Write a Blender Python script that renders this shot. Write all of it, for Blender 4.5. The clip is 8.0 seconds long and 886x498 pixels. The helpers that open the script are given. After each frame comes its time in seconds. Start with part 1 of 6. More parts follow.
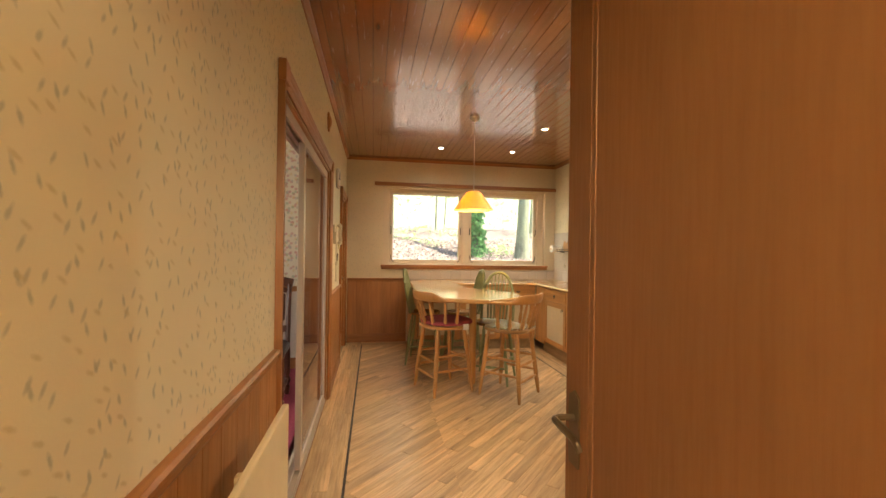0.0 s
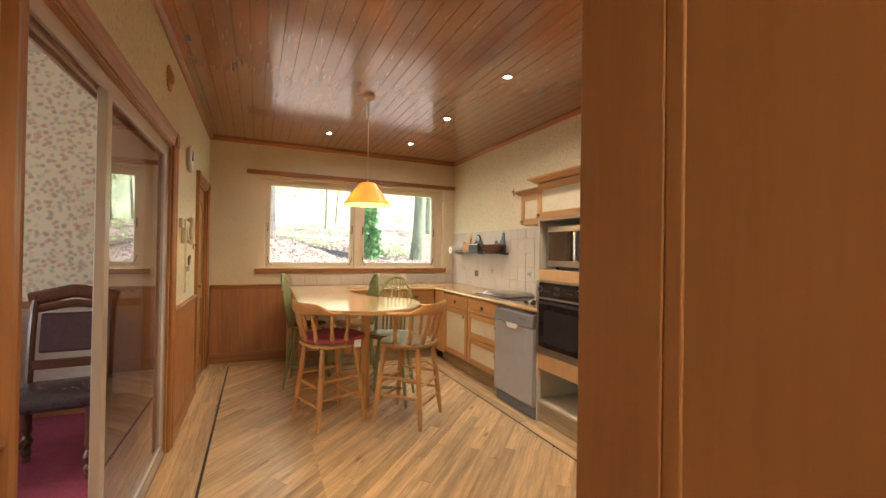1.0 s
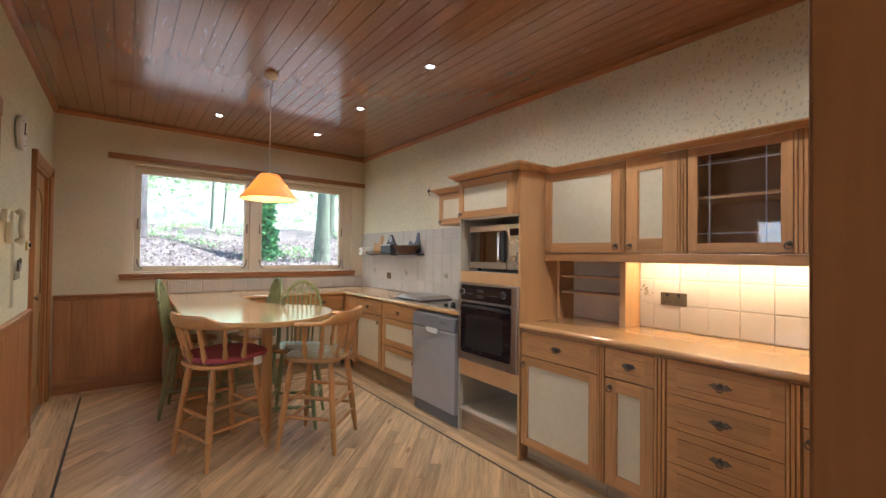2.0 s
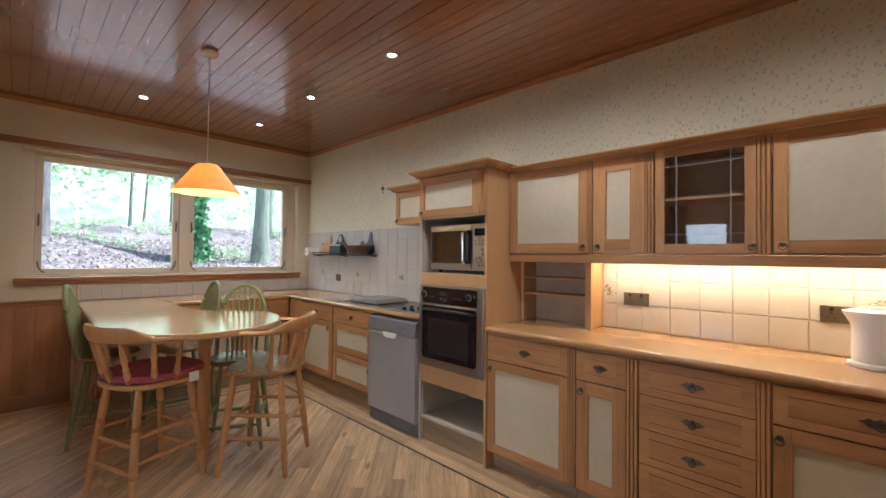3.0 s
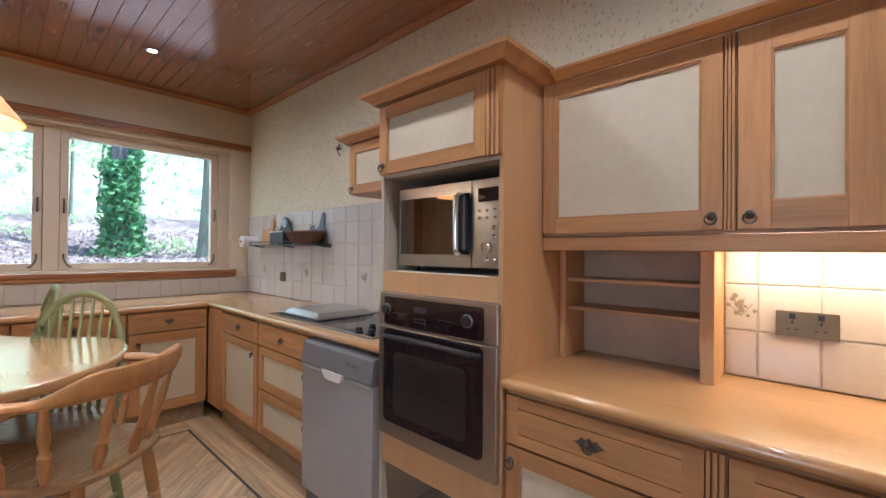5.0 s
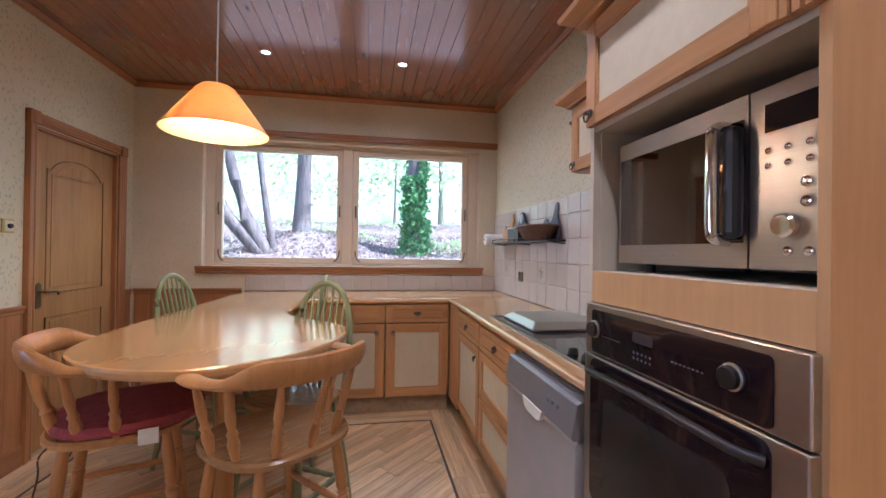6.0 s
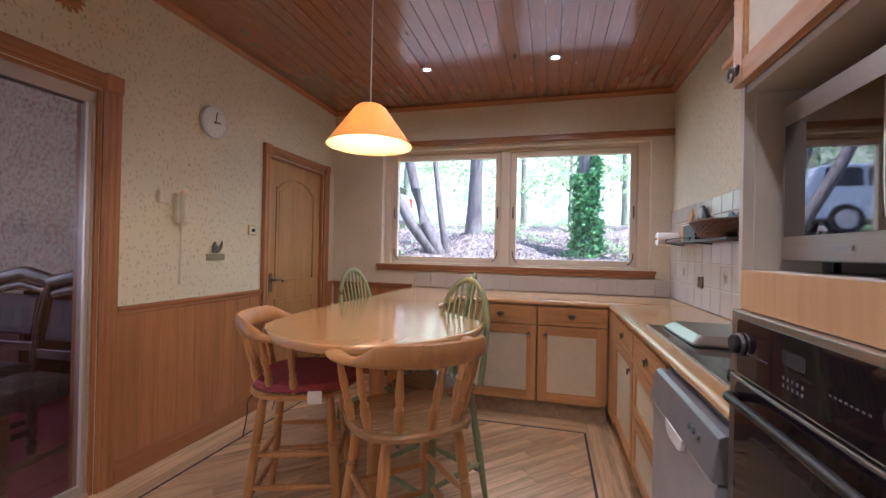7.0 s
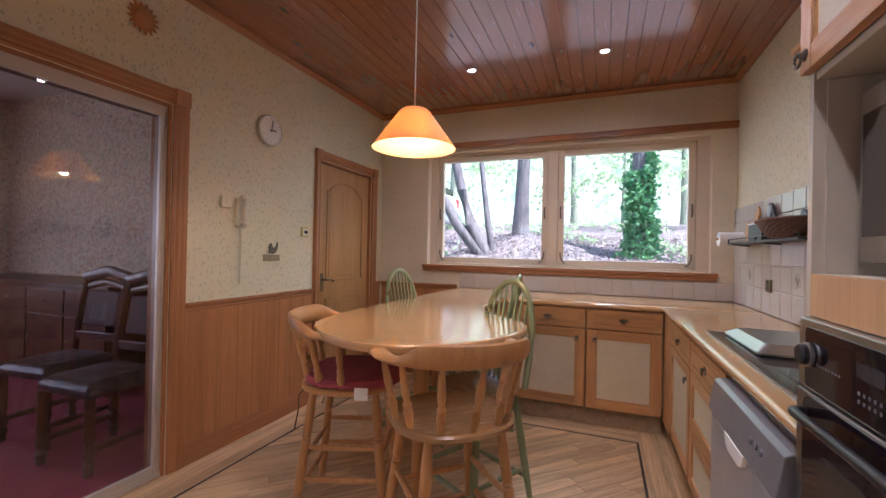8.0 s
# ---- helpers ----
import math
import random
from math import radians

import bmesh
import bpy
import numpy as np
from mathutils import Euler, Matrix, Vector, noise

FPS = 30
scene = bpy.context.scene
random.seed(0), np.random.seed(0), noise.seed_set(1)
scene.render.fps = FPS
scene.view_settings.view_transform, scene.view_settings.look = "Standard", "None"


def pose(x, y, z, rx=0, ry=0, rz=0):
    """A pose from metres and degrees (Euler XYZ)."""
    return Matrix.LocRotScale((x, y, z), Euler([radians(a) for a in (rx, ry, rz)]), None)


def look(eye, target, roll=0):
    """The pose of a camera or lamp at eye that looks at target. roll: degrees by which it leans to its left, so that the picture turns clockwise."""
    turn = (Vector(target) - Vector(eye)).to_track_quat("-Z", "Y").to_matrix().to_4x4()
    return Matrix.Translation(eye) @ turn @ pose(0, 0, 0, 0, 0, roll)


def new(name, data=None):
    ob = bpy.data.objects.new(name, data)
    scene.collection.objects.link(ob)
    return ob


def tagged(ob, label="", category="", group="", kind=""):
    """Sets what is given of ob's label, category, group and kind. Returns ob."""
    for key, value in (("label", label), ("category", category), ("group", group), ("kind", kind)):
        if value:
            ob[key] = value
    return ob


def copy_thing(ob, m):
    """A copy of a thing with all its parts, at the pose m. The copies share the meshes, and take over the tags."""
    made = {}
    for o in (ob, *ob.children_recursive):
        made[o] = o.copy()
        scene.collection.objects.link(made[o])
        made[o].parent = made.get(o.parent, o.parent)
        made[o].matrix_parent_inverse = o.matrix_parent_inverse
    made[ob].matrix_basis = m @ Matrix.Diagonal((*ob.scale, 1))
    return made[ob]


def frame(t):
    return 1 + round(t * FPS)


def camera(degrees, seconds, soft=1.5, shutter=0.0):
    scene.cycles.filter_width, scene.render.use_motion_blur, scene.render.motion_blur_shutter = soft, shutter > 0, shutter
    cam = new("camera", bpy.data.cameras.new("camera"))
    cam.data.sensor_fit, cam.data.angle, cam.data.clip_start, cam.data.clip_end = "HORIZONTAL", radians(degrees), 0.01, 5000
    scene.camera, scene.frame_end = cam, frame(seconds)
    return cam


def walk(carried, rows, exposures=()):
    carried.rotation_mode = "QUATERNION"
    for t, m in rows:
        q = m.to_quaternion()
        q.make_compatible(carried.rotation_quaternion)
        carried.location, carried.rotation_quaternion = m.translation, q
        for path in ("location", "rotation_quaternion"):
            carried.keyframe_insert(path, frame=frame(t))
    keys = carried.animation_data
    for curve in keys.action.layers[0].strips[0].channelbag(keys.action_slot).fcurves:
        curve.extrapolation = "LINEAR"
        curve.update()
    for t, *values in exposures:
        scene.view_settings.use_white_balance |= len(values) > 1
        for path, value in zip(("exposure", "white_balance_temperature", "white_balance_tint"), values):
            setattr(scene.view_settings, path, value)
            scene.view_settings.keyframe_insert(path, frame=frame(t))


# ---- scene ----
cam = camera(94.4, 8.0)
PATH = [
    (0, (1.504, 2.572, 1.37), (1.838, 4.543, 1.378), 0.8),
    (0.5, (1.577, 2.88, 1.368), (2.131, 4.801, 1.381), 0.8),
    (1, (1.638, 3.122, 1.381), (2.464, 4.944, 1.399), 0.9),
    (1.5, (1.648, 3.27, 1.379), (2.693, 4.975, 1.405), 0.8),
    (2.8, (1.631, 3.577, 1.378), (3.05, 4.987, 1.413), 0.6),
    (3, (1.634, 3.611, 1.379), (3.074, 4.999, 1.415), 0.6),
    (3.5, (1.686, 3.746, 1.377), (3.212, 5.039, 1.402), 0.5),
    (4, (1.859, 3.981, 1.376), (3.467, 5.171, 1.393), 0.4),
    (4.2, (1.973, 4.072, 1.374), (3.58, 5.262, 1.386), 0.5),
    (5.3, (2.816, 4.634, 1.332), (4.1, 6.167, 1.343), 0.4),
    (5.5, (2.887, 4.699, 1.328), (3.965, 6.384, 1.336), 0.4),
    (6, (3.142, 4.804, 1.306), (3.488, 6.774, 1.318), 0.8),
    (6.5, (3.303, 4.83, 1.289), (3.084, 6.818, 1.3), 1.0),
    (7, (3.355, 4.827, 1.285), (2.846, 6.761, 1.296), 1.2),
    (7.5, (3.372, 4.83, 1.286), (2.722, 6.722, 1.296), 1.2),
    (8, (3.373, 4.831, 1.287), (2.645, 6.694, 1.297), 1.2),
]
# the clip's camera warms and lifts its picture near the hall
LOOKS = [
    (0.0, 2.05, 7900, 12),
    (0.8, 2.12, 7500, 12),
    (1.5, 1.9, 6100, 10),
    (2.6, 1.53, 5350, 10),
    (4.5, 1.58, 5080, 10),
    (5.4, 1.74, 5150, 18),
    (6.2, 1.62, 5150, 22),
    (8.0, 1.55, 5350, 24),
]
walk(cam, [(t, look(eye, target, roll)) for t, eye, target, roll in PATH], LOOKS)

# ---- light ----
world = bpy.data.worlds.new("world")
scene.world = world
world.use_nodes = True
wn = world.node_tree
sky = wn.nodes.new("ShaderNodeTexSky")
sky.sky_type = "NISHITA"
sky.sun_disc = False
sky.sun_elevation, sky.sun_rotation = radians(64.6), radians(110)
wn.links.new(sky.outputs[0], wn.nodes["Background"].inputs[0])
wn.nodes["Background"].inputs[1].default_value = 0.15


def lamp(name, kind, m, energy, colour, **settings):
    data = bpy.data.lights.new(name, kind)
    data.energy, data.color = energy, colour
    for key, value in settings.items():
        if key == "size":
            data.shape, data.size, data.size_y = "RECTANGLE", value[0], value[1]
        elif key == "radius":
            data.shadow_soft_size = value
        elif key == "angle":
            data.angle = value
        elif key == "spot":
            data.spot_size, data.spot_blend = value
    ob = new(name, data)
    ob.matrix_world = m
    return ob


lamp("sun", "SUN", look((10, 9.5, 18), (2, 12.5, 0)), 5.0, (1.0, 0.95, 0.86), angle=radians(0.6))
# sky light above the bank that falls in through the kitchen window
lamp("window_daylight", "AREA", look((3.2, 9.75, 3.25), (2.2, 6.1, 0.8)), 29, (0.88, 0.95, 1.0), size=(3.2, 1.2))
# lamp in the hall behind the way in
lamp("hall_lamp_glow", "POINT", pose(1.45, 1.7, 2.2), 19, (1.0, 0.74, 0.45), radius=0.12)

# ---- materials ----


class Shade:
    """A small builder for node materials."""

    def __init__(self, name, rough=0.5, metal=0.0):
        self.m = bpy.data.materials.new(name)
        self.m.use_nodes = True
        self.t = self.m.node_tree
        self.b = self.t.nodes["Principled BSDF"]
        self.b.inputs["Roughness"].default_value = rough
        self.b.inputs["Metallic"].default_value = metal

    def node(self, kind, **inputs):
        n = self.t.nodes.new("ShaderNode" + kind)
        for key, value in inputs.items():
            self.put(n, key, value)
        return n

    def put(self, n, key, value):
        socket = n.inputs[int(key[1:])] if key[0] == "i" and key[1:].isdigit() else n.inputs[key.replace("_", " ")]
        if isinstance(value, bpy.types.NodeSocket):
            self.t.links.new(value, socket)
        else:
            socket.default_value = value

    def coords(self, scale=(1, 1, 1), rot=(0, 0, 0), shift=True):
        tex = self.node("TexCoord")
        out = tex.outputs["Object"]
        if shift:
            info = self.node("ObjectInfo")
            mul = self.node("VectorMath", i0=(37.0, 91.0, 53.0))
            mul.operation = "SCALE"
            self.put(mul, "Scale", info.outputs["Random"])
            add = self.node("VectorMath", i0=out, i1=mul.outputs[0])
            out = add.outputs[0]
        mp = self.node("Mapping", Vector=out)
        mp.inputs["Scale"].default_value = scale
        mp.inputs["Rotation"].default_value = rot
        return mp.outputs[0]

    def noise(self, vec, scale, detail=4.0, rough=0.55, distortion=0.0):
        return self.node("TexNoise", Vector=vec, Scale=scale, Detail=detail, Roughness=rough, Distortion=distortion).outputs[0]

    def ramp(self, fac, *stops):
        n = self.node("ValToRGB", Fac=fac)
        e = n.color_ramp.elements
        while len(e) < len(stops):
            e.new(0.5)
        for k, (p, c) in enumerate(stops):
            e[k].position, e[k].color = p, (*c, 1) if len(c) == 3 else c
        return n.outputs[0]

    def mix(self, fac, a, b, blend="MIX"):
        n = self.node("Mix")
        n.data_type, n.blend_type = "RGBA", blend
        for i, v in ((0, fac), (6, a), (7, b)):
            if isinstance(v, bpy.types.NodeSocket):
                self.t.links.new(v, n.inputs[i])
            else:
                n.inputs[i].default_value = (*v, 1) if i and len(v) == 3 else v
        return n.outputs[2]

    def math(self, op, a, b=0.0):
        n = self.node("Math", i0=a, i1=b)
        n.operation = op
        return n.outputs[0]

    def colour(self, c):
        if isinstance(c, bpy.types.NodeSocket):
            self.t.links.new(c, self.b.inputs["Base Color"])
        else:
            self.b.inputs["Base Color"].default_value = (*c, 1)

    def bump(self, height, strength=0.2, distance=0.01):
        n = self.node("Bump", Strength=strength, Distance=distance, Height=height)
        self.t.links.new(n.outputs[0], self.b.inputs["Normal"])

    def rough(self, value):
        self.put(self.b, "Roughness", value)


def dim(c, k):
    return tuple(min(1.0, v * k) for v in c)


def wood(name, base, along=2, rough=0.4, contrast=1.0, knots=False, rot=(0, 0, 0), fine=1.0, relief=0.12, vary=0.82, coat=None):
    """Wood with its grain along one axis (0 x, 1 y, 2 z)."""
    s = Shade(name, rough)
    stretch = [14.0 * fine] * 3
    stretch[along] = 0.9 * fine
    v = s.coords(tuple(stretch), rot)
    broad = s.noise(v, 1.0, 3, 0.5, 0.6)
    v2 = s.coords(tuple(k * 5 for k in stretch), rot)
    hair = s.noise(v2, 1.0, 4, 0.65)
    c = s.ramp(broad, (0.25, dim(base, 1 - 0.28 * contrast)), (0.5, base), (0.78, dim(base, 1 + 0.2 * contrast)))
    c = s.mix(0.55 * contrast, c, s.ramp(hair, (0.3, (0.62, 0.55, 0.48)), (0.6, (1, 1, 1))), "MULTIPLY")
    tone = s.noise(s.coords((0.9, 0.9, 0.9)), 1.0, 2)
    c = s.mix(0.5, c, s.ramp(tone, (0.3, (0.82, 0.8, 0.78)), (0.7, (1.0, 1.0, 1.0))), "MULTIPLY")
    if knots:
        kv = [5.0] * 3
        kv[along] = 1.6
        vor = s.node("TexVoronoi", Vector=s.coords(tuple(kv), rot), Scale=1.0)
        k = s.ramp(vor.outputs["Distance"], (0.035, (0.35, 0.2, 0.12)), (0.1, (1, 1, 1)))
        c = s.mix(0.8, c, k, "MULTIPLY")
    info = s.node("ObjectInfo")
    c = s.mix(0.85, c, s.ramp(info.outputs["Random"], (0.0, (vary, vary * 0.98, vary * 0.95)), (0.5, ((vary + 1) / 2,) * 3), (1.0, (1.0, 1.0, 0.98))), "MULTIPLY")
    s.colour(c)
    s.rough(s.ramp(hair, (0.3, (rough + relief,) * 3), (0.7, (rough - relief * 0.5,) * 3)))
    s.bump(hair, relief, 0.004)
    if coat:
        for key, value in zip(("Coat Weight", "Coat Roughness", "Coat IOR"), coat):
            s.b.inputs[key].default_value = value
    return s.m


def paint(name, base, rough=0.5, amount=0.12, scale=9.0, bump=0.05, metal=0.0):
    s = Shade(name, rough, metal)
    n = s.noise(s.coords((1, 1, 1)), scale, 5, 0.6)
    broad = s.noise(s.coords((1, 1, 1)), scale * 0.15, 2)
    c = s.ramp(n, (0.3, dim(base, 1 - amount)), (0.7, dim(base, 1 + amount * 0.5)))
    c = s.mix(0.6, c, s.ramp(broad, (0.3, (0.88, 0.87, 0.85)), (0.7, (1, 1, 1))), "MULTIPLY")
    s.colour(c)
    s.rough(s.ramp(n, (0.2, (rough + 0.08,) * 3), (0.8, (max(0.03, rough - 0.05),) * 3)))
    if bump:
        fine = s.noise(s.coords((1, 1, 1)), scale * 14, 3)
        s.bump(fine, bump, 0.003)
    return s.m


def brushed(name, base, rough=0.3, along=1):
    s = Shade(name, rough, 1.0)
    stretch = [260.0] * 3
    stretch[along] = 3.0
    n = s.noise(s.coords(tuple(stretch)), 1.0, 3)
    s.colour(s.ramp(n, (0.3, dim(base, 0.94)), (0.7, base)))
    s.rough(s.ramp(n, (0.3, (rough + 0.04,) * 3), (0.7, (rough - 0.02,) * 3)))
    return s.m


def sprigs(name, ground, inks, axes, cell=0.06, size=0.14, strength=0.66, stretch=(0.5, 1.25)):
    """Cream wallpaper with small scattered leaf strokes in two directions."""
    s = Shade(name, 0.75)
    u = s.coords((1, 1, 1), shift=False)
    grain = s.noise(u, 160.0, 4)
    c = s.ramp(s.noise(u, 2.2, 3), (0.3, dim(ground, 0.93)), (0.7, ground))
    for k, (ink, angle) in enumerate(inks):
        sep = s.node("SeparateXYZ", Vector=u)
        a, b = sep.outputs[axes[0]], sep.outputs[axes[1]]
        comb = s.node("CombineXYZ", X=a, Y=b, Z=0.0)
        mp = s.node("Mapping", Vector=comb.outputs[0])
        mp.vector_type = "TEXTURE"
        mp.inputs["Rotation"].default_value = (0, 0, radians(angle))
        mp.inputs["Location"].default_value = (0.37 * k, 0.21 * k, 0)
        mp.inputs["Scale"].default_value = (cell * stretch[0], cell * stretch[1], 1)
        vor = s.node("TexVoronoi", Vector=mp.outputs[0], Scale=1.0)
        vor.voronoi_dimensions = "2D"
        stroke = s.ramp(s.math("ADD", vor.outputs["Distance"], s.math("MULTIPLY", s.noise(u, 70.0, 3), 0.2)), (size + 0.02, (1, 1, 1)), (size + 0.14, (0, 0, 0)))
        sel = s.node("SeparateColor", Color=vor.outputs["Color"])
        pick = s.math("GREATER_THAN", sel.outputs[0], 0.5)
        c = s.mix(s.math("MULTIPLY", s.math("MULTIPLY", stroke, pick), strength), c, ink)
    s.colour(c)
    s.bump(grain, 0.12, 0.002)
    return s.m


PAPER_SIDE = sprigs("leaf_wallpaper_side", (0.71, 0.635, 0.44), (((0.3, 0.32, 0.24), 18), ((0.36, 0.36, 0.27), -28), ((0.5, 0.42, 0.24), 58)), (1, 2))
PAPER_END = sprigs("leaf_wallpaper_end", (0.72, 0.62, 0.45), (((0.52, 0.48, 0.36), 18), ((0.55, 0.5, 0.38), -28)), (0, 2))
BLOOMS = (((0.56, 0.25, 0.21), 10), ((0.62, 0.46, 0.24), 50), ((0.27, 0.33, 0.22), -35), ((0.4, 0.34, 0.34), 75), ((0.5, 0.2, 0.2), 30))
FLORAL = sprigs("floral_wallpaper", (0.7, 0.62, 0.49), BLOOMS, (0, 2), 0.075, 0.27, 0.6, (0.9, 0.75))
FLORAL_SIDE = sprigs("floral_wallpaper_side", (0.7, 0.62, 0.49), BLOOMS, (1, 2), 0.075, 0.27, 0.6, (0.9, 0.75))
PINE = wood("varnished_pine_panelling", (0.46, 0.2, 0.07), 2, 0.38, 0.8)
PINE_Y = wood("varnished_pine_rail", (0.4, 0.17, 0.06), 1, 0.36, 0.8)
PINE_X = wood("varnished_pine_rail_cross", (0.4, 0.17, 0.06), 0, 0.36, 0.8)
CEIL = wood("varnished_ceiling_board", (0.31, 0.115, 0.047), 1, 0.25, 0.45, knots=True, relief=0.03, vary=0.93, coat=(1.0, 0.12, 1.65))
DOORWOOD = wood("stained_door_wood", (0.28, 0.13, 0.058), 2, 0.45, 0.28, fine=1.6, vary=0.95)
DOORLIGHT = wood("varnished_oak_door", (0.48, 0.25, 0.085), 2, 0.36, 0.7)
OAK = wood("cabinet_oak", (0.57, 0.295, 0.112), 2, 0.36, 0.85)
OAK_Y = wood("cabinet_oak_rail", (0.57, 0.295, 0.112), 1, 0.36, 0.85)
OAK_X = wood("cabinet_oak_rail_cross", (0.57, 0.295, 0.112), 0, 0.36, 0.85)
CARCASS = wood("beech_carcass", (0.62, 0.365, 0.165), 2, 0.42, 0.28)
WORKTOP = wood("beech_worktop", (0.57, 0.32, 0.125), 1, 0.2, 0.2, fine=2.0, relief=0.003, vary=0.95, coat=(0.8, 0.15, 1.6))
BEECH = wood("turned_beech", (0.56, 0.28, 0.095), 2, 0.3, 0.6, fine=1.6)
GREEN = wood("green_stained_wood", (0.29, 0.33, 0.16), 2, 0.34, 0.5, fine=1.6)
SEATWOOD = wood("worn_seat_wood", (0.42, 0.24, 0.1), 1, 0.2, 0.7, fine=1.6)
PLANK = wood("pale_oak_plank", (0.78, 0.53, 0.28), 0, 0.32, 1.45, knots=True, vary=0.6)
DARKWOOD = wood("dark_mahogany", (0.12, 0.045, 0.028), 2, 0.3, 0.8)
INLAY = paint("dark_inlay_strip", (0.035, 0.025, 0.02), 0.45)
GREYWOOD = wood("grey_oak_plinth", (0.45, 0.33, 0.2), 1, 0.5, 1.0)
CREAM = paint("cream_panel", (0.64, 0.55, 0.38), 0.6, 0.05, 30, 0.1)
MELAMINE = paint("cream_melamine", (0.56, 0.49, 0.38), 0.45, 0.04)
WHITEFRAME = paint("cream_window_paint", (0.72, 0.6, 0.45), 0.4, 0.04)
CREAMPAINT = paint("cream_radiator_enamel", (0.75, 0.63, 0.4), 0.35, 0.04)
ALU = paint("pale_aluminium", (0.52, 0.44, 0.36), 0.38, 0.05, metal=0.15)
TILE = paint("cream_glazed_tile", (0.6, 0.54, 0.47), 0.16, 0.05, 4, 0.03)
GROUT = paint("pale_grout", (0.66, 0.59, 0.5), 0.9)
STEEL = brushed("brushed_steel", (0.46, 0.435, 0.41), 0.3)
CHROME = brushed("polished_chrome", (0.75, 0.74, 0.72), 0.12)
SILVER = paint("silver_grey_enamel", (0.42, 0.41, 0.42), 0.38, 0.04, metal=0.35)
DARKGREY = paint("dark_grey_plastic", (0.16, 0.16, 0.17), 0.4)
BLACK = paint("black_plastic", (0.018, 0.016, 0.016), 0.35)


def polished(name, base, rough, metal=0.0):
    """A smooth pane with faint smears in its gloss."""
    s = Shade(name, rough, metal)
    smear = s.noise(s.coords((3, 3, 1)), 6.0, 5, 0.6)
    s.colour(s.ramp(smear, (0.3, dim(base, 0.94)), (0.7, base)))
    s.rough(s.ramp(smear, (0.45, (rough,) * 3), (0.75, (rough + 0.05,) * 3)))
    return s.m


BLACKGLASS = polished("black_oven_glass", (0.014, 0.009, 0.012), 0.03)
MIRRORGLASS = polished("dark_mirror_glass", (0.25, 0.235, 0.245), 0.012, 1.0)
PEWTER = paint("antique_pewter", (0.17, 0.145, 0.12), 0.35, 0.3, 60, 0.2, metal=0.8)
BRASSDARK = paint("bronze_plate", (0.2, 0.15, 0.09), 0.35, 0.2, metal=0.7)
WHITE = paint("white_plastic", (0.8, 0.78, 0.73), 0.35, 0.03)
IVORY = paint("ivory_plastic", (0.72, 0.66, 0.5), 0.4, 0.04)
REDCLOTH = paint("red_cushion_cloth", (0.36, 0.065, 0.075), 0.9, 0.25, 40, 0.4)
CARPET = paint("crimson_carpet", (0.34, 0.05, 0.1), 0.95, 0.25, 60, 0.6)
BURGUNDY = paint("burgundy_leather", (0.07, 0.028, 0.036), 0.62, 0.2, 30, 0.2)
LEATHER = paint("dark_leather", (0.05, 0.034, 0.042), 0.28, 0.2, 30, 0.2)
PLASTER = paint("white_plaster", (0.75, 0.72, 0.66), 0.8, 0.05)
PAPERROLL = paint("white_paper", (0.82, 0.8, 0.76), 0.8, 0.03)
WICKER = paint("dark_wicker", (0.14, 0.06, 0.03), 0.6, 0.5, 80, 0.7)
SLATE = paint("slate_grey_board", (0.11, 0.12, 0.15), 0.5)
MOTIF = paint("olive_tile_motif", (0.3, 0.26, 0.16), 0.4, 0.3)
MARKS = paint("grey_print", (0.13, 0.12, 0.13), 0.4)
LEAD = paint("lead_came", (0.42, 0.42, 0.44), 0.4, metal=0.6)


def emitter(name, colour, strength):
    s = Shade(name, 0.5)
    s.colour(colour)
    s.b.inputs["Emission Color"].default_value = (*colour, 1)
    s.b.inputs["Emission Strength"].default_value = strength
    return s.m


def glass(name, tint=(1, 1, 1), ior=1.45):
    s = Shade(name, 0.0)
    s.colour(tint)
    s.b.inputs["Transmission Weight"].default_value = 1.0
    s.b.inputs["IOR"].default_value = ior
    return s.m


GLASS = glass("clear_glass", (0.97, 0.99, 0.98))
DOORGLASS = glass("sliding_door_glass", (0.5, 0.43, 0.43), 1.6)
SMOKED = glass("tinted_glass", (0.72, 0.7, 0.7))
BULB = emitter("halogen_bulb", (1.0, 0.93, 0.84), 14.0)
TUBE = emitter("strip_light_tube", (1.0, 0.86, 0.62), 4.0)
LAMPBULB = emitter("pendant_bulb", (1.0, 0.84, 0.58), 6.0)

s = Shade("amber_lampshade", 0.45)
s.colour(s.ramp(s.noise(s.coords((1, 1, 1)), 30, 3), (0.3, (0.68, 0.4, 0.17)), (0.7, (0.75, 0.46, 0.2))))
tr = s.node("BsdfTranslucent", Color=(0.95, 0.6, 0.21, 1))
mx = s.node("MixShader", Fac=0.3)
s.t.links.new(s.b.outputs[0], mx.inputs[1])
s.t.links.new(tr.outputs[0], mx.inputs[2])
s.t.links.new(mx.outputs[0], s.t.nodes["Material Output"].inputs[0])
SHADE = s.m

# ---- geometry helpers ----


def part(name, bm, material, parent=None, label="", smooth=False, bevel=0.0):
    me = bpy.data.meshes.new(name)
    bmesh.ops.recalc_face_normals(bm, faces=bm.faces)
    if smooth:
        for f in bm.faces:
            f.smooth = True
    bm.to_mesh(me)
    bm.free()
    me.materials.append(material)
    if smooth:
        me.set_sharp_from_angle(angle=radians(38))
    ob = new(name, me)
    if bevel:
        mod = ob.modifiers.new("bevel", "BEVEL")
        mod.width, mod.segments, mod.limit_method = bevel, 2, "ANGLE"
    if parent:
        ob.parent = parent
    if label:
        ob["label"] = label
    return ob


